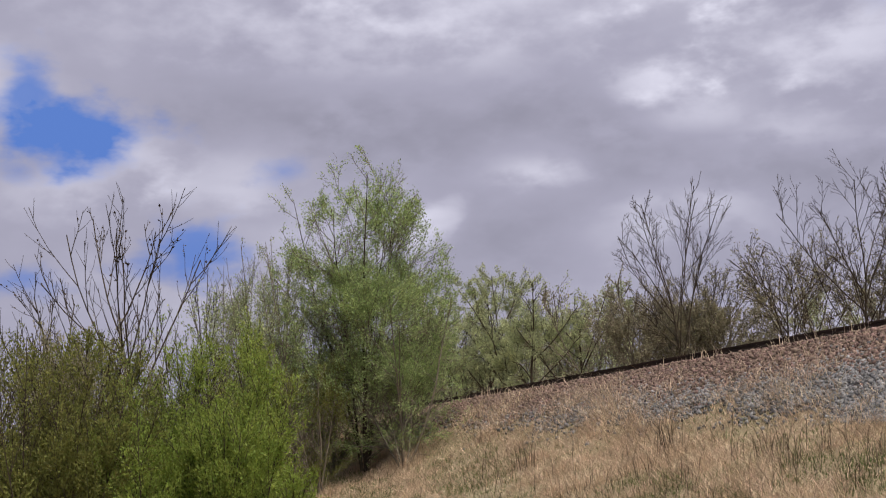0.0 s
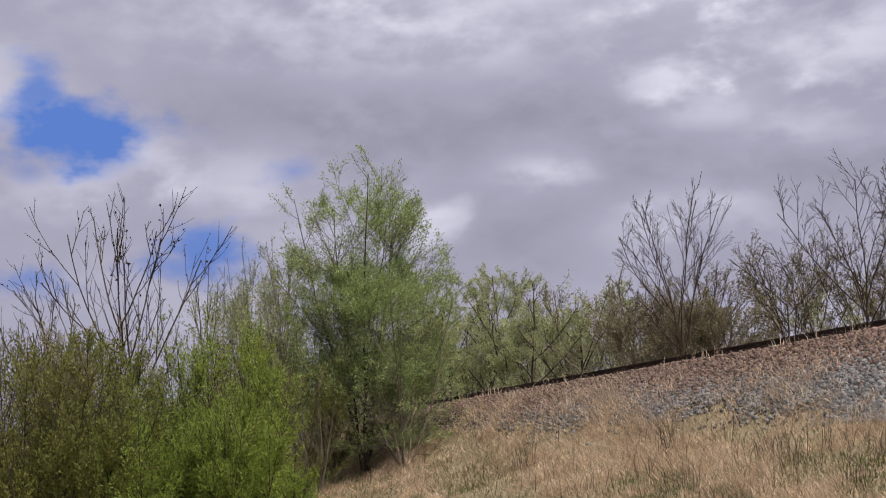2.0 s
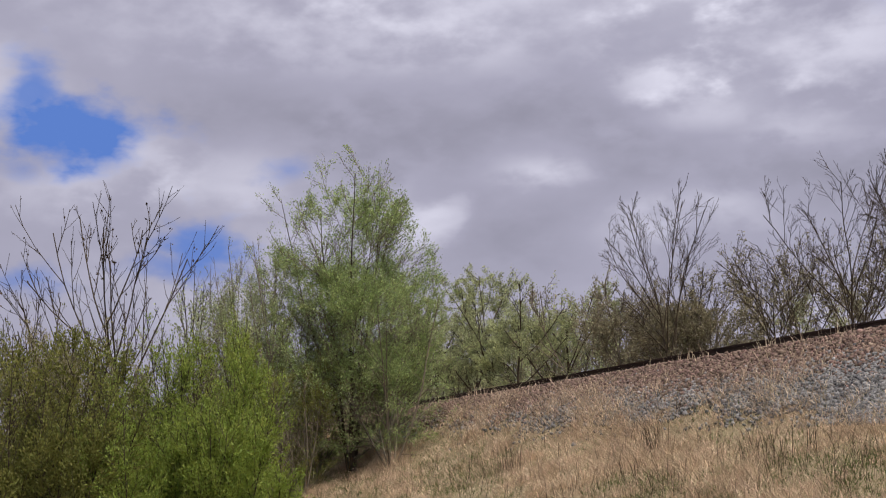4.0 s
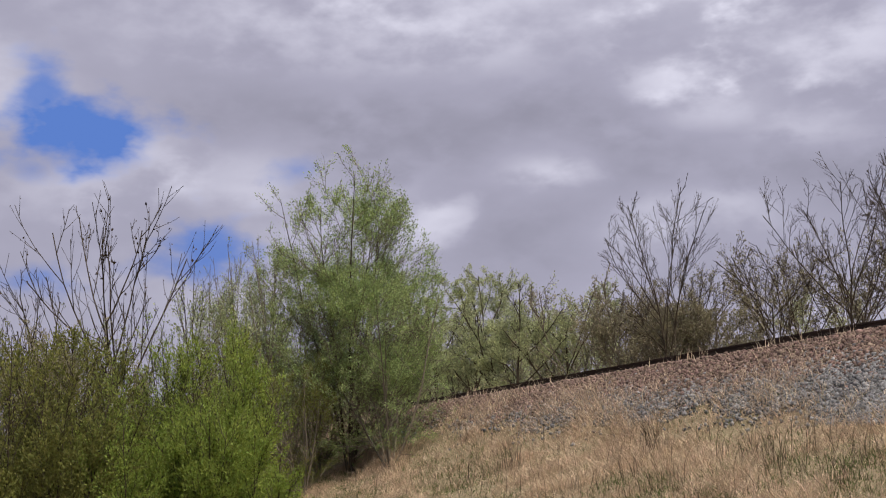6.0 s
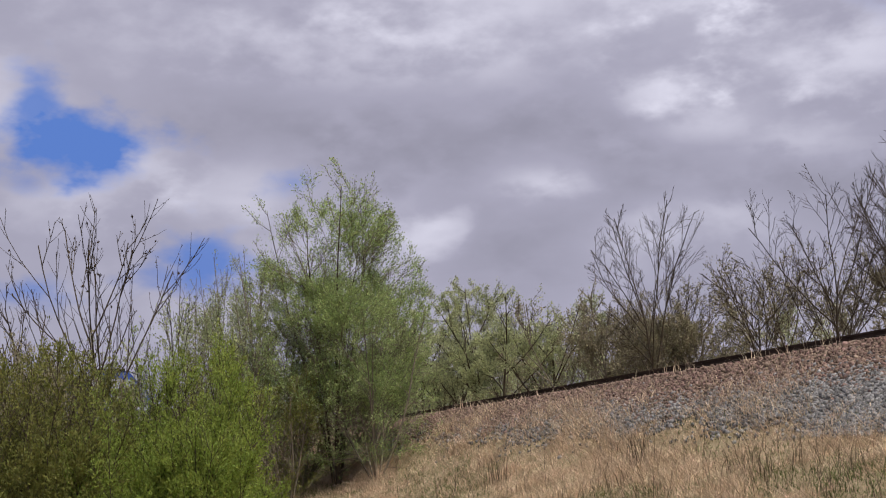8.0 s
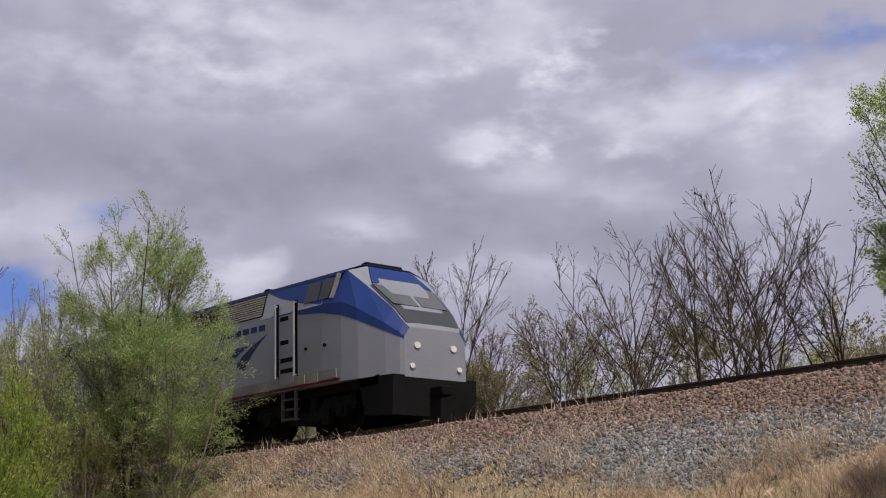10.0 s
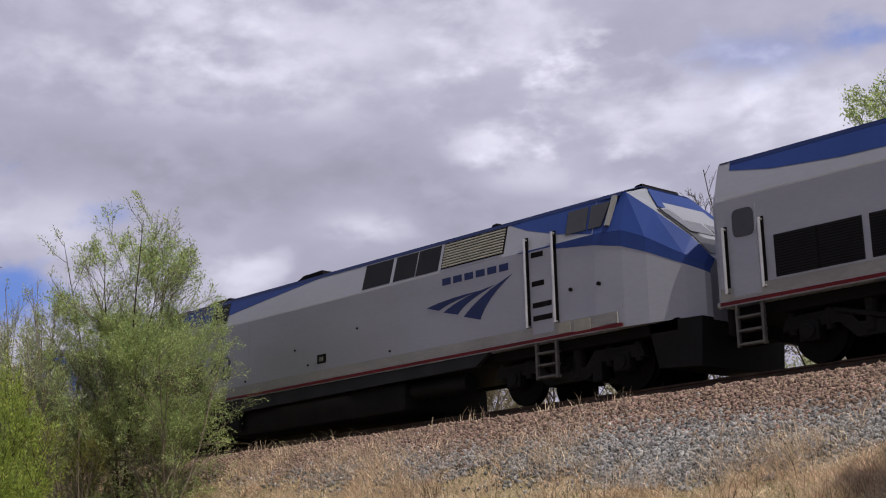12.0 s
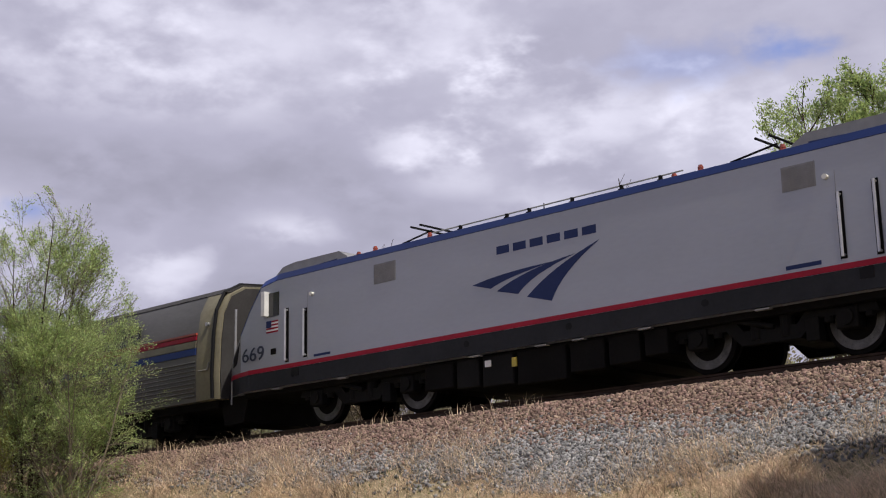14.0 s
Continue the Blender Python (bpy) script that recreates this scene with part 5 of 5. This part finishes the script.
def electric():
    """A smooth double-ended electric locomotive, its middle at x = 0."""
    root = tagged(new("electric_locomotive"), "silver electric locomotive with blue roof line and red stripe", "locomotive")
    ring = lambda x, w, zb, zc, we, ze, zr: [(x, -w, zb), (x, -w, zc), (x, -we, ze), (x, -we * 0.6, zr), (x, we * 0.6, zr), (x, we, ze), (x, w, zc), (x, w, zb)]
    half = [(7.55, 1.49, 1.0, 3.76, 1.40, 3.93, 4.0), (8.15, 1.48, 1.0, 3.66, 1.36, 3.84, 3.95), (8.6, 1.45, 1.0, 3.1, 1.28, 3.32, 3.44), (9.0, 1.40, 1.0, 2.52, 1.2, 2.70, 2.80), (9.45, 1.26, 1.0, 2.02, 1.05, 2.20, 2.26),
            (9.9, 1.0, 1.0, 1.66, 0.8, 1.78, 1.82), (10.15, 0.7, 1.02, 1.42, 0.5, 1.5, 1.52)]
    rings = [ring(-x, *r) for x, *r in half[::-1]] + [ring(x, *r) for x, *r in half]
    part("body", Shape().loft(rings), M["silver_acs"], root, "smooth silver painted body")
    for e in (-1, 1):
        s = Shape()
        for (x0, w0, _, _, we0, ze0, zr0), (x1, w1, _, _, we1, ze1, zr1) in zip(half[1:], half[2:]):
            s.slab([(e * x0, -we0 * 0.6, zr0), (e * x0, we0 * 0.6, zr0), (e * x1, we1 * 0.6, zr1), (e * x1, -we1 * 0.6, zr1)], (e * 0.006, 0, 0.008))
            for k in (-1, 1):
                s.slab([(e * x0, k * we0 * 0.6, zr0), (e * x0, k * we0, ze0), (e * x1, k * we1, ze1), (e * x1, k * we1 * 0.6, zr1)], (e * 0.005, k * 0.004, 0.007))
        bmesh.ops.remove_doubles(s.bm, verts=s.bm.verts[:], dist=0.004)
        # The cab front's shade is in this dark colour.
        part("cab_cowl", s, M["cowl"], root, "dark cab front with shade in its colour")
    Y = -1.49
    for sgn in (-1, 1):
        y = sgn * 1.49
        part("roof_stripe", Shape().slab([(-7.6, y * 1.001, 3.755), (7.6, y * 1.001, 3.755), (7.6, sgn * 1.405, 3.935), (-7.6, sgn * 1.405, 3.935)], (0, sgn * 0.012, 0.008)), M["navy"], root, "navy blue roof line")
        part("red_stripe", Shape().box(-8.6, 8.6, y - sgn * 0.02, y + sgn * 0.008, 1.43, 1.54), M["red"], root, "bright red stripe")
        part("skirt", Shape().box(-8.6, 8.6, y - sgn * 0.03, y + sgn * 0.006, 1.0, 1.425), M["skirt"], root, "dark grey lower skirt")
        for e in (-1, 1):
            ends = ((8.55, 1.49), (9.0, 1.40), (9.45, 1.26), (9.9, 1.0))
            s, q = Shape(), Shape()
            for (xa, wa), (xb, wb) in zip(ends, ends[1:]):
                s.slab([(e * xa, sgn * wa, 1.43), (e * xa, sgn * wa, 1.54), (e * xb, sgn * wb, 1.54), (e * xb, sgn * wb, 1.43)], (e * 0.004, sgn * 0.012, 0))
                q.slab([(e * xa, sgn * wa, 1.0), (e * xa, sgn * wa, 1.425), (e * xb, sgn * wb, 1.425), (e * xb, sgn * wb, 1.0)], (e * 0.004, sgn * 0.010, 0))
            part("end_stripe", s, M["red"], root)
            part("end_skirt", q, M["skirt"], root)
            # blue pillar running down beside the windshield
            s = Shape()
            for (x0, w0, _, zc0, we0, ze0, _), (x1, w1, _, zc1, we1, ze1, _) in zip(half[:4], half[1:4]):
                s.slab([(e * x0, sgn * w0, zc0), (e * x0, sgn * we0, ze0), (e * x1, sgn * we1, ze1), (e * x1, sgn * w1, zc1)], (e * 0.009, sgn * 0.009, 0.009))
            part("blue_pillar", s, M["blue"], root, "blue painted windshield pillar")
            # corner of the nose: shade put into a darker silver
            s = Shape()
            for (x0, w0, _, zc0, we0, ze0, _), (x1, w1, _, zc1, we1, ze1, _) in zip(half[3:], half[4:]):
                s.slab([(e * x0, sgn * w0, zc0), (e * x0, sgn * we0, ze0), (e * x1, sgn * we1, ze1), (e * x1, sgn * w1, zc1)], (e * 0.004, sgn * 0.005, 0.005))
                s.slab([(e * x0, sgn * w0, 1.55), (e * x0, sgn * w0, zc0), (e * x1, sgn * w1, zc1), (e * x1, sgn * w1, 1.40)], (e * 0.003, sgn * 0.005, 0))
            part("nose_corner", s, M["mesh_grey"], root, "silver nose corner dulled for shade")
    for e in (-1, 1):
        part("windshield", Shape().slab([(e * 8.22, -1.2, 3.84), (e * 8.22, 1.2, 3.84), (e * 8.98, 1.08, 2.86), (e * 8.98, -1.08, 2.86)], (e * 0.015, 0, 0.012)), M["pale_glass"], root, "wide sloping windshield")
        part("nose_window", Shape().slab([(e * 9.05, -1.385, 2.36), (e * 9.42, -1.268, 1.98), (e * 9.42, -1.275, 1.74), (e * 9.2, -1.36, 1.8)], (e * 0.006, -0.012, 0)), M["black"], root, "black lamp cluster in the nose")
        part("nose_window", Shape().slab([(e * 9.05, 1.385, 2.36), (e * 9.42, 1.268, 1.98), (e * 9.42, 1.275, 1.74), (e * 9.2, 1.36, 1.8)], (e * 0.006, 0.012, 0)), M["black"], root, "black lamp cluster in the nose")
        for y in (-0.3, 0.3):
            part("wiper", Shape().rod((e * 9.02, y, 2.86), (e * 8.66, y - 0.25, 3.36), 0.022, 6), M["black"], root)
        part("roof_fairing", Shape().prism([(e * 8.15, 3.93), (e * 7.8, 4.20), (e * 7.4, 4.26), (e * 5.85, 4.26), (e * 5.6, 4.1), (e * 5.5, 3.95)], -1.15, 1.15), M["mesh_grey"], root, "grey roof fairing")
        part("fairing_line", Shape().prism([(e * 7.8, 3.99), (e * 5.9, 4.075), (e * 5.9, 4.045), (e * 7.8, 3.965)], -1.158, 1.158), M["navy"], root)
        # cab window, rails, lights
        plate("cab_window", root, M["glass"], *sorted((e * 7.92, e * 7.5)), 2.84, 3.46, Y, 0.01, "dark cab side window")
        plate("mirror", root, M["white"], *sorted((e * 7.98, e * 7.86)), 2.86, 3.5, Y, 0.14, "pale folded mirror")
        for x in (6.57, 7.2):
            handrail(root, e * x, 1.62 if x > 7 else 1.66, 2.95 if x > 7 else 2.85, Y)
        plate("door_seam", root, M["mesh_grey"], *sorted((e * 6.50, e * 6.51)), 1.6, 3.3, Y, 0.003)
        part("marker_light", Shape().rod((e * 6.35, Y, 3.2), (e * 6.35, Y - 0.06, 3.2), 0.05, 12), M["lamp"], root)
        stroke(root, "road_number", "669", 0.36, 8.03 if e > 0 else -8.82, 1.77, Y - 0.003, M["figure"], 0.78, 0.0, "dark blue road number")
        plate("socket_box", root, M["under"], *sorted((e * 7.92, e * 7.74)) if e > 0 else (-7.78, -7.6), 1.85, 2.0, Y, 0.012)
        # small flag panel of stripes
        x0 = 7.55 if e > 0 else -7.95
        for k in range(7):
            plate("flag_stripe", root, M["red"] if k % 2 == 0 else M["white"], x0, x0 + 0.42, 2.42 + k * 0.045, 2.46 + k * 0.045, Y, 0.004)
        plate("flag_canton", root, M["navy"], x0, x0 + 0.18, 2.56, 2.735, Y, 0.007)
        part("nose_hose", Shape().rod((e * 9.8, -0.7, 1.1), (e * 10.25, -0.55, 0.5), 0.035, 8), M["blue"], root, "blue cable")
        part("end_rail", Shape().rod((e * 9.35, -1.38, 0.75), (e * 9.35, -1.38, 1.35), 0.02, 6).rod((e * 9.35, -1.38, 1.35), (e * 9.6, -1.2, 1.35), 0.02, 6), M["sill"], root)
        part("plow", Shape().prism([(e * 9.2, 0.3), (e * 9.9, 0.25), (e * 10.1, 1.05), (e * 9.0, 1.05)], -1.15, 1.15), M["under"], root)
        part("coupler", Shape().box(*sorted((e * 10.05, e * 10.45)), -0.15, 0.15, 0.72, 1.0, 0.05), M["under"], root)
        part("equipment_hole", Shape().box(*sorted((e * 7.05, e * 6.8)), Y - 0.012, Y + 0.02, 1.2, 1.42), M["black"], root)
    for a, b in ((-4.35, -3.68), (5.54, 6.17)):
        plate("vent_grille", root, M["mesh_grey"], a, b, 3.08, 3.56, Y, 0.008, "grey square vent grille")
        s = Shape()
        for k in range(12):
            s.box(a + 0.02, b - 0.02, Y - 0.014, Y, 3.1 + k * 0.038, 3.115 + k * 0.038)
        part("grille_slats", s, M["mesh_grey"], root)
    plate("maker_plate", root, M["navy"], 5.5, 6.15, 1.6, 1.68, Y, 0.003, "small blue lettering bar")
    plate("maker_plate", root, M["navy"], -6.3, -5.75, 1.6, 1.66, Y, 0.003, "small blue lettering bar")
    emblem(root, -1.5, 1.70, 1.87, 2.97, Y - 0.002, M["navy"], (-0.89, 1.68, 3.13, 3.31, 0.0))
    for x in (-7.0, -1.7, 0.9, 3.9):
        part("jack_hole", Shape().rod((x, Y + 0.01, 1.26), (x, Y - 0.012, 1.26), 0.075, 14), M["black"], root)
    # under the floor
    part("underframe", Shape().box(-9.0, 9.0, -1.3, 1.3, 0.86, 1.02, 0.02), M["under"], root)
    rnd = random.Random(12)
    for a, b, z in ((-3.0, -2.2, 0.36), (-2.1, -1.5, 0.3), (-1.4, -0.6, 0.26), (-0.5, 0.7, 0.2), (0.8, 1.6, 0.3), (1.7, 2.4, 0.34), (2.5, 3.0, 0.42)):
        part("equipment_case", Shape().box(a, b, -1.38, 1.3, z, 0.95, 0.03), M["under" if rnd.random() < 0.5 else "tank"], root)
    part("label_plate", Shape().box(-1.32, -1.16, -1.395, -1.37, 0.7, 0.84), M["white"], root)
    part("label_plate", Shape().box(-0.62, -0.5, -1.395, -1.37, 0.62, 0.82), M["yellow"], root)
    for x in (-1.5, 0.2, 1.1, 5.0, 7.4, -5.4, -7.6, 2.6):
        part("step_bracket", Shape().box(x - 0.14, x + 0.14, -1.5, -1.40, 0.945, 0.975), M["sill"], root)
    part("brake_pipe", Shape().rod((-2.4, -1.2, 0.72), (2.6, -1.2, 0.66), 0.03, 8).rod((1.0, -1.25, 0.6), (1.6, -1.25, 0.92), 0.03, 8), M["tank"], root)
    gear = Matrix.Translation((0, 0, 0.12))
    # roof gear: folded pantographs, insulators and the bus bar between
    for xc in (-4.3, 4.3):
        base = part("pantograph", Shape().rod((xc - 0.7, -0.5, 4.13), (xc + 0.7, -0.5, 4.13), 0.03, 6).rod((xc - 0.7, 0.5, 4.13), (xc + 0.7, 0.5, 4.13), 0.03, 6).rod((xc - 0.7, -0.5, 4.13), (xc - 0.7, 0.5, 4.13), 0.03, 6).rod((xc + 0.7, -0.5, 4.13), (xc + 0.7, 0.5, 4.13), 0.03, 6), M["under"], root, "folded dark pantograph")
        arms = [part("lower_arm", Shape().rod((xc + 0.65, 0, 4.15), (xc - 0.6, 0, 4.33), 0.04, 8), M["orange"], base, "dull red lower arm")]
        for dy in (-0.3, 0.3):
            arms.append(part("upper_arm", Shape().rod((xc - 0.6, dy * 0.3, 4.33), (xc + 0.5, dy, 4.40), 0.025, 6), M["under"], base))
        for dx in (0.38, 0.66):
            arms.append(part("contact_strip", Shape().rod((xc + dx, -0.8, 4.42), (xc + dx, 0.8, 4.42), 0.028, 6), M["under"], base))
        arms.append(part("tension_spring", Shape().rod((xc + 0.5, -0.15, 4.2), (xc - 0.1, -0.12, 4.24), 0.045, 8), M["orange"], base, "dull red spring"))
        for o in (base, *arms):
            o.data.transform(gear)
        for dx, dy in ((-0.85, -0.7), (0.85, -0.7), (-0.85, 0.55), (0.85, 0.55), (-1.5, -0.6)):
            s = Shape()
            for k in range(4):
                s.rod((xc + dx, dy, 3.98 + k * 0.05), (xc + dx, dy, 4.01 + k * 0.05), 0.055, 10)
            s.rod((xc + dx, dy, 3.95), (xc + dx, dy, 4.2), 0.04, 8)
            part("insulator", s, M["orange"], root, "reddish orange insulator").data.transform(gear)
    part("bus_bar", Shape().rod((-3.3, -0.75, 4.16), (3.1, -0.75, 4.16), 0.018, 8), M["sill"], root, "pale roof bus bar").data.transform(gear)
    for x in (-2.5, -1.2, -0.6, 0.5, 1.7, 2.6):
        part("bus_insulator", Shape().rod((x, -0.75, 3.9), (x, -0.75, 4.17), 0.04, 8).rod((x, -0.75, 4.04), (x, -0.75, 4.08), 0.07, 10), M["under"], root).data.transform(gear)
    part("antenna", Shape().rod((-0.6, -0.3, 3.98), (-0.6, -0.3, 4.5), 0.012, 6), M["under"], root)
    resize(root, 0.978, 0.868)
    bogie(-5.05, 2.8, 0.56, root, True)
    bogie(4.8, 2.8, 0.56, root, True)
    CARS.append((root, -16.95))
    return root


def coach():
    """A stainless coach with its cream vestibule end; front end at x = 0, running back to x = -25.9."""
    root = tagged(new("passenger_coach"), "weathered stainless coach with striped band and cream end", "railway carriage")
    sec = [(-1.5, 0.95), (-1.53, 1.6), (-1.5, 2.6), (-1.42, 3.35), (-1.2, 3.85), (-0.75, 4.12), (0, 4.2), (0.75, 4.12), (1.2, 3.85), (1.42, 3.35), (1.5, 2.6), (1.53, 1.6), (1.5, 0.95)]
    part("body", Shape().loft([[(x, a, b) for a, b in sec] for x in (-25.9, -0.75)]), M["stainless"], root, "weathered stainless side", smooth=True)
    part("roof", Shape().loft([[(x, a * 1.012, b + 0.012) for a, b in sec[4:9]] + [(x, 0.7, 3.9), (x, -0.7, 3.9)] for x in (-25.9, -0.05)]), M["roof_grey"], root, "dark grey roof")
    part("end_panel", Shape().loft([[(x, a * k, 0.95 + (b - 0.95) * (0.985 if k < 1 else 1.0)) for a, b in sec] for x, k in ((-0.77, 1.006), (-0.18, 1.006), (0.0, 0.94))]), M["cream"], root, "cream painted vestibule end", smooth=True)
    # Dark plate over the cream end carries the shade of the car gap.
    part("end_wall", Shape().loft([[(x, a * 0.925, 0.96 + (b - 0.95) * 0.965) for a, b in sec] for x in (-0.02, 0.03)]), M["roof_grey"], root, "end wall round the gangway, coloured dark for shade")
    part("end_door", Shape().box(-0.02, 0.22, -0.5, 0.5, 1.0, 3.3, 0.05), M["black"], root, "dark gangway diaphragm")
    edge = [(-1.53, 0.97), (-1.555, 1.6), (-1.525, 2.6), (-1.445, 3.36), (-1.22, 3.87), (-0.76, 4.15), (0, 4.23)]
    post = Shape()
    for (ya, za), (yb, zb) in zip(edge, edge[1:]):
        post.rod((-0.13, ya, za), (-0.13, yb, zb), 0.045, 8)
    part("corner_post", post, M["black"], root, "dark rubber corner strip")
    part("end_post", Shape().rod((0.03, -1.0, 1.0), (0.03, -1.0, 3.4), 0.03, 8), M["steel"], root)
    part("tail_lamp", Shape().rod((-0.4, -1.45, 3.0), (-0.4, -1.53, 3.0), 0.06, 12), M["steel"], root)
    part("grab_rail", Shape().rod((-0.62, -1.56, 1.75), (-0.3, -1.56, 1.75), 0.02, 8).rod((-0.3, -1.56, 1.75), (-0.24, -1.56, 1.95), 0.02, 8), M["sill"], root)
    for z0, z1, k in ((2.62, 2.74, "red"), (2.42, 2.60, "cream"), (2.22, 2.40, "blue"), (2.76, 2.82, "orange")):
        s = Shape().box(-25.8, -0.8, -1.535, -1.48, z0, z1)
        part("side_stripe", s, M[k], root, "faded %s stripe" % ("beige" if k == "cream" else k))
    for k in range(9):
        z = 1.1 + k * 0.115
        part("flute", Shape().rod((-25.8, -1.525, z), (-0.8, -1.525, z), 0.022, 6), M["stainless"], root)
    for k in range(9):
        x = -3.2 - k * 2.4
        plate("window", root, M["glass"], x - 1.3, x, 2.86, 3.36, -1.47, 0.03, "dark tinted window")
    part("underframe", Shape().box(-25.5, -0.2, -1.3, 1.3, 0.75, 0.96), M["under"], root)
    for a, b in ((-9.5, -7.2), (-13.5, -10.4), (-17.5, -14.5)):
        part("equipment_case", Shape().box(a, b, -1.35, 1.3, 0.4, 0.8, 0.04), M["under"], root)
    part("coupler", Shape().box(0.0, 0.5, -0.15, 0.15, 0.72, 1.0, 0.05), M["under"], root)
    resize(root, 1.0, 0.872)
    bogie(-3.6, 2.6, 0.457, root)
    bogie(-22.0, 2.6, 0.457, root)
    CARS.append((root, -26.5))
    return root


# ---- how the train runs ----
SPEED = 14.773


def run(t):
    """Metres along the line at t; the train keeps its speed."""
    return SPEED * (t - 14.0)


def motions():
    steps = [0.0, 7.0, 14.0]
    for ob, u in CARS:
        walk(ob, [(t, pose(run(t) + u, TRACK_Y, RZ)) for t in steps])
    for ob, x, r in WHEELS:
        walk(ob, [(i / 30, Matrix.Translation((x, 0, r)) @ Matrix.Rotation(run(i / 30) / r, 4, "Y")) for i in range(421)])
    walk(SKY, [(t, pose(0, 0, 0, 0, 0, -0.175 * t)) for t in (0.0, 7.0, 14.0)])


SKY = build_sky()
build_ground()
build_track()
diesel("diesel_locomotive", "silver wedge-nosed diesel locomotive with blue roof sweep, leading", "837", 14.84, 5.0, 1.46, 0.71)
diesel("diesel_locomotive", "silver wedge-nosed diesel locomotive with blue roof sweep, second", "48", -6.08, 5.03, 0.94, 0.71)
electric()
coach()
build_trees()
build_grass()
build_ballast()
motions()
